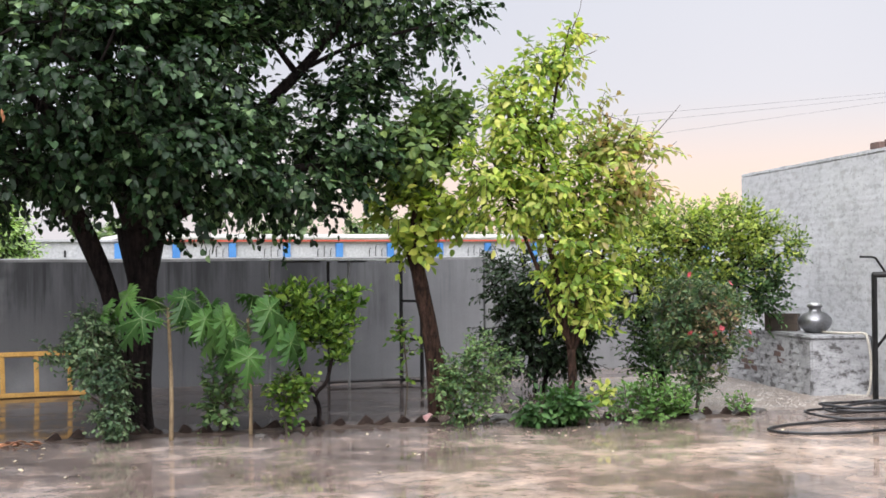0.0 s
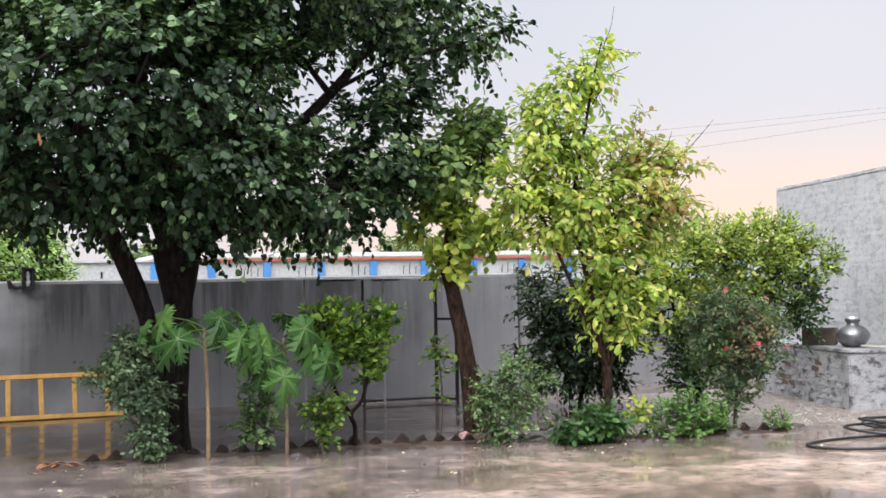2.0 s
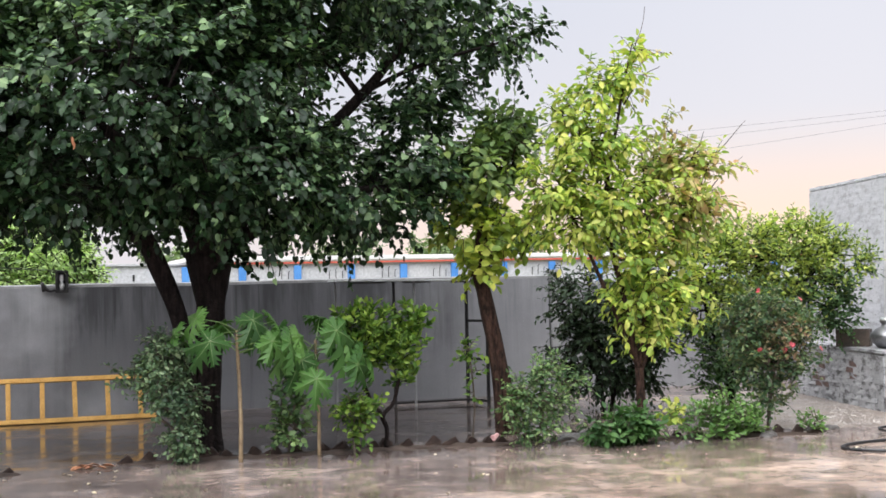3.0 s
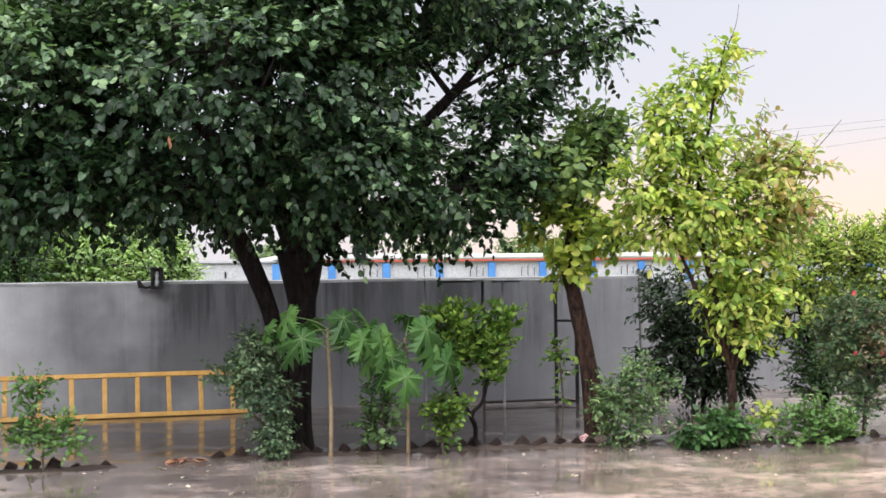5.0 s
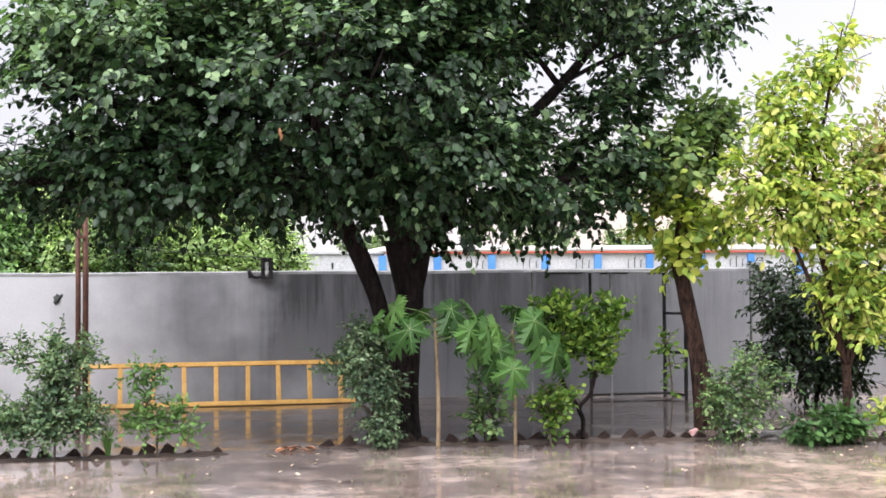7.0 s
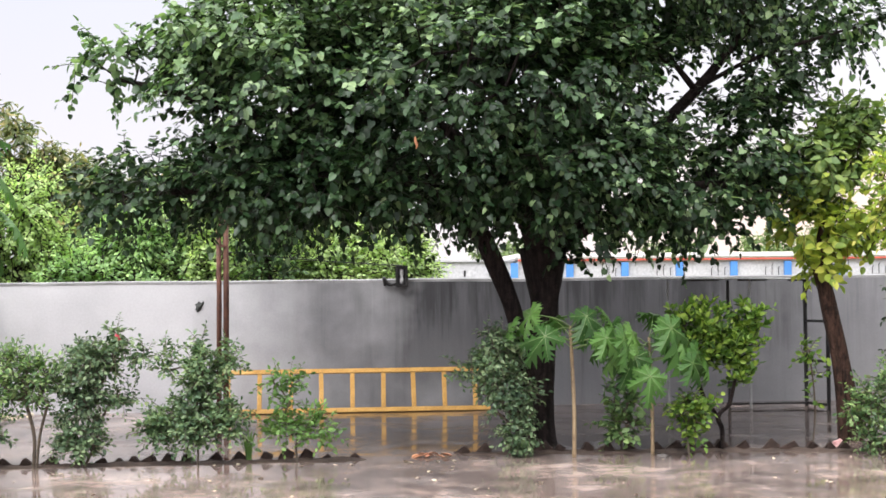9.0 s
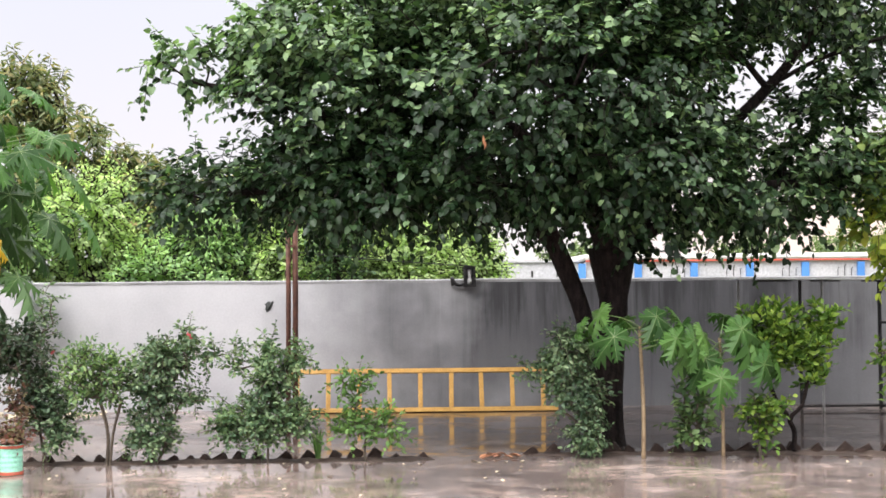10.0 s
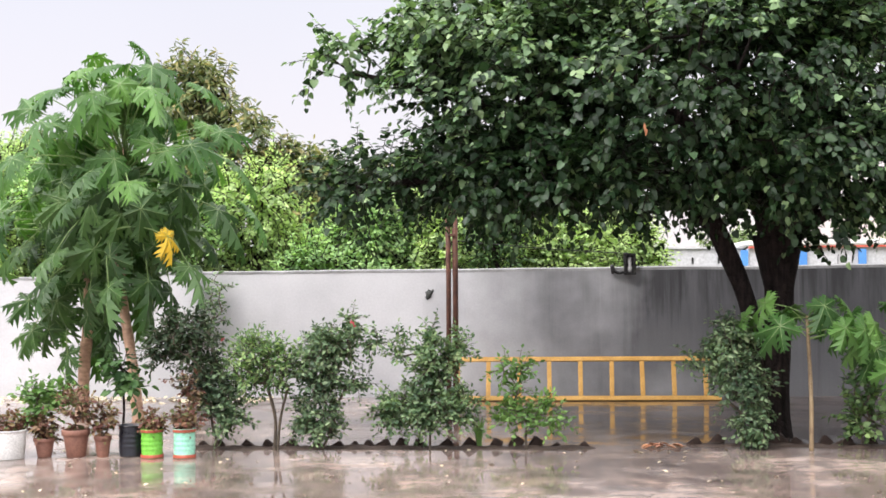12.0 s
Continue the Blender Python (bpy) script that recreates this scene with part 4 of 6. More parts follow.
def wall_lamp():
    t = thing("wall_lamp", (0.275, WALL_Y - 0.07, WALL_H - 0.09), "black weathered lantern fixed to the wall's top edge", "lamp")
    part("bracket", tube("bracket", bend([(-0.27, 0.04, 0.02), (-0.29, 0.02, 0.14), (-0.24, 0.02, 0.06), (-0.17, 0.02, 0.03), (-0.08, 0.03, 0.05)], 5), 0.026, M_BLACKIRON, 7), None, t)
    bm = bmesh.new()
    bm_box(bm, (0.20, 0.15, 0.035), (0, 0, 0.017), None, 0.006)
    part("base", bm, M_BLACKIRON, t)
    for sx in (-0.075, 0.075):
        bm = bmesh.new()
        bm_box(bm, (0.045, 0.13, 0.25), (sx, 0, 0.155), None, 0.006)
        part("side", bm, M_BLACKIRON, t)
    bm = bmesh.new()
    bm_box(bm, (0.11, 0.02, 0.25), (0, 0.055, 0.155), None, 0.004)
    part("back", bm, M_BLACKIRON, t)
    part("glass", lathe("glass", [(0.02, 0.035), (0.042, 0.05), (0.045, 0.11), (0.025, 0.15), (0.042, 0.19), (0.036, 0.26)], M_LAMPGLASS, 12), None, t, "dusty pale glass")
    t.scale = (0.84, 0.84, 0.92)
    bm = bmesh.new()
    bm_box(bm, (0.21, 0.17, 0.035), (0, 0, 0.297), None, 0.012)
    part("cap", bm, M_BLACKIRON, t)
    return t


wall_lamp()
wire = part("lamp_wire", tube("lamp_wire", bend([(-2.04, 16.2, 2.13), (-1.2, 16.65, 2.05), (-0.4, 17.05, 1.99), (0.275, 17.43, 1.955)], 5), 0.006, M_BLACKIRON, 5), None, None)
tagged(wire, "thin black wire strung from the pipe post to the lantern", "wire")


def tuft():
    """A dark dry tuft that hangs on the plain wall."""
    vs, fs = [], []
    n = 18
    for k in range(n):
        a = 2 * math.pi * k / n
        r = 0.052 * (1 + 0.75 * noise.noise(Vector((math.cos(a) * 2, math.sin(a) * 2, 1.3))))
        vs.append((r * math.cos(a) + 0.03 * math.sin(a), -0.005, 1.35 * r * math.sin(a)))
    vs.append((0.0, -0.035, 0.0))
    for k in range(n):
        fs.append((k, (k + 1) % n, n))
    ob = part("dry_tuft", mesh_of("dry_tuft", vs, fs, M_DARKLEAFMOSS), None, None)
    ob.location = (-2.48, WALL_Y - 0.004, 1.42)
    return tagged(ob, "dark dry tuft clinging to the plain wall", "tuft")


tuft()


def pipe_posts():
    t = thing("pipe_post", (-2.05, 16.2, 0), "pair of rusty steel pipes standing upright", "post")
    for k, x in enumerate((-0.045, 0.042)):
        part("pipe", tube("pipe", [(x - 0.01, 0.02 * k, -0.05), (x, 0.02 * k, 1.6), (x - 0.008, 0.02 * k, 3.5)], 0.036 if k else 0.032, M_RUST, 12), None, t)
    for z in (1.0, 2.2, 3.2):
        bm = bmesh.new()
        bm_box(bm, (0.10, 0.02, 0.03), (0, -0.028, z), None, 0.004)
        part("strap", bm, M_RUST, t)
    return t


pipe_posts()


def metal_rack():
    """An open iron rack with rungs on one end and a sheet on top."""
    t = thing("metal_rack", (0, 0, 0), "black iron rack with a galvanised sheet on top", "rack")
    bm = bmesh.new()
    bm_box(bm, (2.05, 0.40, 0.022), (4.72, 16.52, 1.728), Matrix.Rotation(radians(0.6), 4, "Y"), 0.006)
    part("top_sheet", bm, M_SHEET, t, "wet galvanised top sheet")
    for x, y, w, m in ((5.68, 16.68, 0.042, M_BLACKIRON), (5.84, 16.30, 0.042, M_BLACKIRON), (4.60, 16.62, 0.036, M_BLACKIRON), (4.84, 16.45, 0.03, M_COPING), (3.78, 16.62, 0.03, M_COPING)):
        bm = bmesh.new()
        bm_box(bm, (w, w, 1.71), (x, y, 0.855), None, 0.005)
        part("post", bm, m, t)
    for z in (0.05, 0.62, 1.15):
        bm = bmesh.new()
        bm_box(bm, (0.40, 0.034, 0.034), (5.76, 16.49, z), Matrix.Rotation(math.atan2(-0.38, 0.16), 4, "Z"), 0.005)
        part("rung", bm, M_BLACKIRON, t)
    for x, w, z in ((5.14, 1.08, 0.05), (5.55, 0.22, 1.70), (4.95, 0.40, 1.705), (4.25, 0.50, 1.708)):
        bm = bmesh.new()
        bm_box(bm, (w, 0.034, 0.026), (x, 16.66, z), None, 0.005)
        part("rail", bm, M_BLACKIRON, t)
    return t


metal_rack()

# ---------------------------------------------------------------- flower beds
def line_at(line, x):
    return float(np.interp(x, [p[0] for p in line], [p[1] for p in line]))


BED_A = [(-4.5, 12.16), (-0.28, 12.26)]
BED_B = [(0.55, 12.50), (3.4, 12.34), (5.0, 11.98), (7.7, 11.36)]
TOOTH = []


def flower_bed(line, label, seed):
    rng = random.Random(seed)
    t = thing("flower_bed", (0, 0, 0), label, "flower bed")
    x0, x1 = line[0][0], line[-1][0]
    vs, fs = [], []
    n, m = int((x1 - x0) / 0.07), 9
    for i in range(n + 1):
        x = x0 + (x1 - x0) * i / n
        for k in range(m):
            v = k / (m - 1)
            edge = 0.10 * noise.noise(Vector((x * 3.1, k // (m - 1), seed))) + 0.05 * noise.noise(Vector((x * 9.0, k // (m - 1), seed)))
            y = line_at(line, x) - 0.15 + 0.28 * v + (edge if k in (0, m - 1) else 0)
            end = min(1, (x - x0) / 0.2, (x1 - x) / 0.2)
            z = (0.026 * math.sin(math.pi * v) ** 0.7 + 0.030 * noise.noise(Vector((x * 8, y * 8, 2))) * math.sin(math.pi * v)) * max(end, 0) - 0.006
            vs.append((x, y, z))
    for i in range(n):
        for k in range(m - 1):
            a = i * m + k
            fs.append((a, a + m, a + m + 1, a + 1))
    part("soil", mesh_of("soil", vs, fs, M_SOIL, smooth=True), None, t, "dark wet soil")
    if not TOOTH:
        for k in range(5):
            bm = bmesh.new()
            bm_box(bm, (0.115, 0.072, 0.22), (0, 0, 0), None, 0.012, 0.006)
            me = bpy.data.meshes.new("brick")
            bm.to_mesh(me)
            bm.free()
            me.materials.append(M_EDGEBRICK)
            TOOTH.append(me)
    x = x0 + 0.05
    while x < x1:
        ob = new("brick", rng.choice(TOOTH))
        ob.parent = t
        ob.matrix_basis = pose(x, line_at(line, x) + 0.06 + rng.uniform(-0.02, 0.02), rng.uniform(-0.035, 0.005), rng.uniform(-10, 10), 45 + rng.uniform(-16, 16), rng.uniform(-14, 14)) @ Matrix.Scale(rng.uniform(0.75, 1.05), 4)
        x += rng.choice((0.14, 0.17, 0.19, 0.22, 0.27))
    return t


flower_bed(BED_A, "narrow bed of wet soil edged with tilted bricks", 3)
flower_bed(BED_B, "long bed of wet soil edged with tilted bricks", 5)

# gravelly mud in front of the platform, with loose pebbles
rng = random.Random(12)
vs, fs = [], []
nx, ny = 46, 60
for i in range(nx + 1):
    for k in range(ny + 1):
        x, y = 7.4 + 3.4 * i / nx, 11.3 + 4.9 * k / ny
        edge = min((x - 7.5) / 0.5 - 0.35 * max(0, (y - 13.0)), (y - 11.45 - 0.12 * (x - 7.5)) / 0.35, (16.1 - y) / 0.5, 1.0)
        z = 0.014 * edge + 0.010 * noise.noise(Vector((x * 2.2, y * 2.2, 4))) + 0.007 * noise.noise(Vector((x * 8, y * 8, 4)))
        vs.append((x, y, max(z, -0.05) if edge > -0.8 else -0.05))
for i in range(nx):
    for k in range(ny):
        a = i * (ny + 1) + k
        fs.append((a, a + ny + 1, a + ny + 2, a + 1))
patch = part("gravel_patch", mesh_of("gravel_patch", vs, fs, M_GRAVEL, smooth=True), None, None)
tagged(patch, "muddy gravel patch in front of the platform", "gravel", kind="structure")
vs, fs = [], []
for i in range(2000):
    x, y = rng.uniform(7.9, 10.1), rng.uniform(11.65, 14.6)
    r = rng.uniform(0.006, 0.018)
    n = len(vs)
    for dx, dy, dz in ((1, 0, 0), (0.2, 0.9, 0), (-0.9, 0.4, 0), (-0.6, -0.8, 0), (0.6, -0.8, 0), (0, 0, 0.8)):
        vs.append((x + dx * r * rng.uniform(0.7, 1.2), y + dy * r, 0.014 + dz * r * rng.uniform(0.6, 1.1)))
    fs += [(n + k, n + (k + 1) % 5, n + 5) for k in range(5)]
peb = part("pebbles", mesh_of("pebbles", vs, fs, M_PEBBLE), None, None)
tagged(peb, "small pale pebbles scattered over the mud", "pebbles", kind="stuff")


# ---------------------------------------------------------------- on and beside the platform
def on_platform(s, off):
    return along(4.33 - s, off)


def water_pot():
    p = on_platform(0.60, 0.46)
    t = thing("water_pot", (p.x, p.y, PH + 0.025), "round dull aluminium water pot standing on the platform", "pot")
    prof = [(0.07, 0.0), (0.12, 0.012), (0.185, 0.075), (0.215, 0.14), (0.205, 0.19), (0.15, 0.245), (0.085, 0.275), (0.072, 0.295), (0.075, 0.315), (0.098, 0.335), (0.100, 0.342)]
    part("body", lathe("body", prof, M_ALU, 32, 0.015), None, t)
    lid = [(0.09, 0.342), (0.092, 0.36), (0.085, 0.375), (0.06, 0.385), (0.012, 0.388)]
    part("lid", lathe("lid", lid, M_ALULID, 24), None, t, "bright steel cup turned over as lid")
    return t


water_pot()
p = on_platform(1.30, 0.60)
crate = thing("tin_box", (p.x, p.y, PH + 0.025), "rusted brown tin box on the platform", "box", turn=TURN_B + 60)
for sx, sy, w, d in ((0, -0.15, 0.42, 0.012), (0, 0.15, 0.42, 0.012), (-0.204, 0, 0.012, 0.288), (0.204, 0, 0.012, 0.288)):
    bm = bmesh.new()
    bm_box(bm, (w, d, 0.22), (sx, sy, 0.11), None, 0.003)
    part("side", bm, M_CRATE, crate)
bm = bmesh.new()
bm_box(bm, (0.40, 0.29, 0.02), (0, 0, 0.19), None, 0.003)
part("fill", bm, M_CRATE, crate)

q = [on_platform(0.9, 0.30), on_platform(0.45, 0.42), on_platform(0.10, 0.30), on_platform(0.02, 0.10), on_platform(-0.06, 0.08), on_platform(-0.10, 0.06), on_platform(-0.14, 0.12), on_platform(-0.10, 0.26), on_platform(-0.02, 0.34)]
zs = [PH + 0.045, PH + 0.045, PH + 0.045, PH + 0.045, PH - 0.02, 0.4, 0.04, 0.018, 0.018]
pale = part("pale_hose", tube("pale_hose", bend([(a.x, a.y, z) for a, z in zip(q, zs)], 6), 0.016, M_PALEHOSE, 8), None, None)
tagged(pale, "pale plastic hose draped over the platform's end", "hose")


def black_hose():
    pts = []
    loops = ((8.12, 10.02, 1.04, 0.46), (8.85, 10.75, 0.80, 0.50), (9.06, 11.05, 0.56, 0.40), (9.20, 10.85, 0.66, 0.44), (9.02, 11.15, 0.46, 0.32))
    for i, (cx, cy, rx, ry) in enumerate(loops):
        n = 16
        nx = loops[min(i + 1, len(loops) - 1)]
        for k in range(n):
            u = k / n
            s = max(0.0, (u - 0.6) / 0.4) if i < len(loops) - 1 else 0.0
            x0, y0, a0, b0 = (p + (q - p) * s for p, q in zip((cx, cy, rx, ry), nx))
            a = 0.3 + 2 * math.pi * u
            wob = 1 + 0.05 * math.sin(3 * a + i * 1.7)
            pts.append((x0 + a0 * wob * math.cos(a), y0 + b0 * wob * math.sin(a), 0.018 + 0.012 * i + 0.012 * (1 + math.sin(2 * a + 2 * i)) * (i > 0)))
    pts += [(10.0, 10.9, 0.02), (11.0, 10.5, 0.02)]
    ob = part("garden_hose", tube("garden_hose", bend(pts, 3), 0.015, M_HOSE, 8), None, None)
    return tagged(ob, "black rubber hose lying in loose coils on the wet floor", "hose")


black_hose()


def iron_stand():
    t = thing("iron_stand", (9.72, 11.72, 0), "black iron stand with a crank handle on top", "stand")
    bm = bmesh.new()
    bm_box(bm, (0.052, 0.052, 1.50), (0, 0, 0.75), None, 0.006)
    part("post", bm, M_BLACKIRON, t)
    bm = bmesh.new()
    bm_box(bm, (0.052, 0.052, 1.46), (0.85, -0.15, 0.73), None, 0.006)
    part("post", bm, M_BLACKIRON, t)
    part("beam", tube("beam", [(-0.02, 0, 1.49), (0.87, -0.15, 1.49)], 0.035, M_BLACKIRON, 6), None, t)
    part("brace", tube("brace", [(0.0, 0, 0.62), (0.42, -0.07, 1.10), (0.80, -0.13, 1.46)], 0.018, M_BLACKIRON, 6), None, t)
    part("handle", tube("handle", bend([(-0.20, 0, 1.70), (0.0, 0, 1.69), (0.06, 0, 1.64), (0.16, -0.02, 1.50)], 4), 0.014, M_BLACKIRON, 7), None, t)
    return t


iron_stand()
bm = bmesh.new()
bm_box(bm, (0.9, 0.16, 0.06), (0, 0, 0.03), None, 0.008)
plank = part("concrete_plank", bm, M_COPING, None)
plank.matrix_world = pose(9.95, 11.45, 0.0, 0, 0, -9)
tagged(plank, "short concrete plank lying at the iron stand's foot", "plank")


# ---------------------------------------------------------------- trees
def trunk_mesh(paths, material, rough, sides=20):
    """Trunk and main stems with furrowed bark, as one mesh."""
    vs, fs = [], []
    for path, radii in paths:
        pts = bend(path, 8)
        rr = np.interp(np.linspace(0, 1, len(pts)), np.linspace(0, 1, len(radii)), radii)
        v, f = tube_data(pts, list(rr), sides)
        n = len(vs)
        for i, p in enumerate(v):
            c = pts[i // sides]
            d = p - c
            a = math.atan2(d.y, d.x)
            k = 1 + rough * noise.noise(Vector((math.cos(a) * 3.2, math.sin(a) * 3.2, p.z * 1.3))) + 0.5 * rough * noise.noise(Vector((math.cos(a) * 9, math.sin(a) * 9, p.z * 3)))
            vs.append(c + d * k)
        fs += [tuple(i + n for i in q) for q in f]
    return mesh_of("trunk", vs, fs, material, smooth=True)


def local(path, b):
    return [Vector(p) - Vector(b) for p in path]


BIG = (1.50, 13.15, 0)
main = [(1.48, 13.15, -0.05), (1.49, 13.15, 0.25), (1.52, 13.16, 0.9), (1.56, 13.18, 1.5), (1.57, 13.2, 2.05)]
left = [(1.33, 13.10, -0.03), (1.32, 13.10, 0.6), (1.28, 13.08, 1.1), (1.18, 13.04, 1.5), (1.02, 13.0, 1.9), (0.86, 12.98, 2.25)]
limb_r = [(1.62, 13.2, 1.95), (2.0, 13.2, 2.55), (2.58, 13.2, 3.12), (2.9, 13.22, 3.40), (3.33, 13.25, 3.82), (3.71, 13.3, 4.27), (4.2, 13.3, 4.8)]
limb_rr = [(3.3, 13.25, 3.78), (3.85, 13.2, 4.06), (4.66, 13.2, 4.32), (5.3, 13.2, 4.5)]
limb_m = [(1.57, 13.2, 1.95), (1.5, 13.3, 2.8), (1.2, 13.4, 3.8), (1.0, 13.4, 5.0)]
limb_f = [(1.54, 13.15, 2.0), (1.1, 12.6, 2.7), (0.3, 12.1, 3.3)]
limb_l = [(0.90, 12.98, 2.15), (0.3, 13.0, 2.75), (-0.9, 13.0, 3.25), (-2.0, 13.0, 3.6), (-2.8, 13.0, 3.8)]
limb_ll = [(0.3, 13.0, 2.75), (-0.8, 12.8, 2.75), (-2.0, 12.8, 2.65), (-2.8, 12.9, 2.6)]
limb_rl = [(1.66, 13.2, 2.05), (2.4, 13.1, 2.45), (3.2, 13.1, 2.7), (3.8, 13.1, 2.7)]
big_lobes = [
    (0.7, 13.0, 3.55, 2.1, 2.3, 1.35), (-1.1, 13.0, 3.6, 1.25, 1.6, 1.2), (-2.55, 12.9, 2.65, 0.62, 0.8, 0.40), (-1.4, 12.9, 2.75, 0.9, 1.2, 0.55),
    (-2.9, 12.9, 3.92, 0.34, 0.5, 0.30), (1.0, 13.4, 4.9, 2.0, 2.0, 0.9), (-1.3, 13.0, 4.35, 1.0, 1.2, 0.5), (-2.0, 13.0, 4.1, 0.6, 0.8, 0.40),
    (3.0, 13.2, 2.75, 1.15, 1.3, 0.62), (4.65, 13.3, 4.48, 0.80, 0.7, 0.32), (4.1, 13.4, 3.85, 0.50, 0.7, 0.36), (3.6, 13.2, 4.9, 1.3, 1.3, 0.5),
    (2.4, 13.2, 5.0, 1.5, 1.6, 0.9), (1.6, 12.6, 2.75, 1.3, 1.3, 0.6), (-0.4, 12.6, 2.6, 1.5, 1.3, 0.5), (3.75, 13.2, 3.2, 0.55, 0.8, 0.60), (2.4, 13.0, 3.6, 0.75, 1.2, 0.9), (1.85, 13.1, 2.05, 0.15, 0.15, 0.18),
]


def big_keep(p):
    x, y, z = p
    if abs(x - 1.85) < 0.20 and z < 2.26:
        return True
    # an opening round the rising limb, and hollows between the tiers of foliage
    dx, dz = x - 3.03 - 0.27 * (y - 13.2), z - 3.66
    u, v = 0.55 * dx + 0.83 * dz, 0.83 * dx - 0.55 * dz
    opening = (u / 0.44) ** 2 + (v / 0.23) ** 2 < 1 or math.hypot(x - 3.36 - 0.27 * (y - 13.2), z - 3.32) < 0.17
    hollow = noise.noise(Vector((x * 1.15, y * 1.15, z * 2.4))) < -0.30
    notch = x < -1.95 and 3.05 < z < 3.50
    thin = x > 2.2 and z > 2.95 and noise.noise(Vector((x * 2.0, y * 2.0, z * 2.0))) > 0.34
    if thin:
        return False
    return not opening and not hollow and not notch and z > 2.40 - 0.20 * min(1.0, max(0.0, x - 1.9)) + 0.20 * noise.noise(Vector((x * 1.3, y * 1.3, 0)))


# paler leaf colour stands in for daylight on the upper, left and front crown
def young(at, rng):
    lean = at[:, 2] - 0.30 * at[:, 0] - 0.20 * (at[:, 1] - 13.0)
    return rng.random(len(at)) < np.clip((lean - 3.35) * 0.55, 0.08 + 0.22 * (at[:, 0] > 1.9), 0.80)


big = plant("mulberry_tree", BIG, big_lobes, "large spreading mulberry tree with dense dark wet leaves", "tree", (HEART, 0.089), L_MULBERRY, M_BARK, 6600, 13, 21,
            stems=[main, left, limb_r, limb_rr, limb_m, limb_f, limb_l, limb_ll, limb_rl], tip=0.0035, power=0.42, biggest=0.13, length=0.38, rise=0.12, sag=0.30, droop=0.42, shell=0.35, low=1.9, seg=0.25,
            ragged=0.03, up=1.1, loose=0.36, keep=big_keep, own_trunk=True, alt=(young, L_MULSUNLIT, "sunlit_leaves", "paler leaves coloured as sunlit, mostly at the crown's upper left"))
part("trunk", trunk_mesh([
    (local(main, BIG), [0.20, 0.155, 0.145, 0.150, 0.235]), (local(left, BIG), [0.105, 0.090, 0.088, 0.092, 0.092, 0.085]),
    (local(limb_r, BIG), [0.14, 0.10, 0.075, 0.062, 0.054, 0.045, 0.02]), (local(limb_rr, BIG), [0.026, 0.024, 0.018, 0.008]), (local(limb_m, BIG), [0.16, 0.13, 0.10, 0.04]), (local(limb_f, BIG), [0.12, 0.09, 0.04]),
    (local(limb_l, BIG), [0.09, 0.075, 0.06, 0.045, 0.02]), (local(limb_ll, BIG), [0.06, 0.045, 0.02]), (local(limb_rl, BIG), [0.08, 0.06, 0.045, 0.02])], M_BARK, 0.16), None, big, "dark wet furrowed trunk with a leaning side stem")

T2 = (4.78, 12.95, 0)
t2a = [(4.80, 12.95, -0.03), (4.74, 12.93, 0.5), (4.58, 12.92, 1.2), (4.47, 12.9, 1.75), (4.40, 12.9, 2.1)]
t2b = [(4.64, 12.85, -0.03), (4.62, 12.85, 0.5), (4.55, 12.88, 1.1), (4.50, 12.88, 1.6)]
tree2 = plant("guava_tree", T2, [(4.45, 12.9, 2.22, 0.42, 0.5, 0.26), (4.85, 12.8, 2.28, 0.36, 0.45, 0.22), (4.42, 13.0, 2.85, 0.40, 0.55, 0.38), (4.82, 13.1, 3.15, 0.32, 0.45, 0.34), (4.92, 13.1, 3.45, 0.22, 0.3, 0.20), (4.45, 12.85, 1.85, 0.16, 0.2, 0.12)],
              "leaning guava tree with green and yellowing leaves", "tree", (WIDE, 0.125), L_TREE2, M_BARK_RED, 270, 9, 31,
              stems=[t2a, t2b, [(4.42, 12.9, 2.0), (4.6, 13.0, 2.6), (4.8, 13.1, 3.1)], [(4.44, 12.9, 1.9), (4.9, 12.85, 2.2)]], tip=0.004, biggest=0.03, length=0.26, rise=0.25, droop=0.25, low=1.72,
              alt=(lambda at, rng: at[:, 2] + 0.15 * rng.normal(0, 1, len(at)) > 2.52, L_LEMONDARK, "upper_crown", "darker green leaves of the upper crown"))
part("trunk", trunk_mesh([(local(t2a, T2), [0.100, 0.088, 0.082, 0.078, 0.066]), (local(t2b, T2), [0.052, 0.044, 0.042, 0.040])], M_BARK_RED, 0.26, 14), None, tree2, "leaning reddish-brown trunk with flaking bark")

Y = (5.82, 11.76, 0)
ya = [(5.82, 11.76, -0.03), (5.80, 11.76, 0.35), (5.78, 11.76, 0.75)]
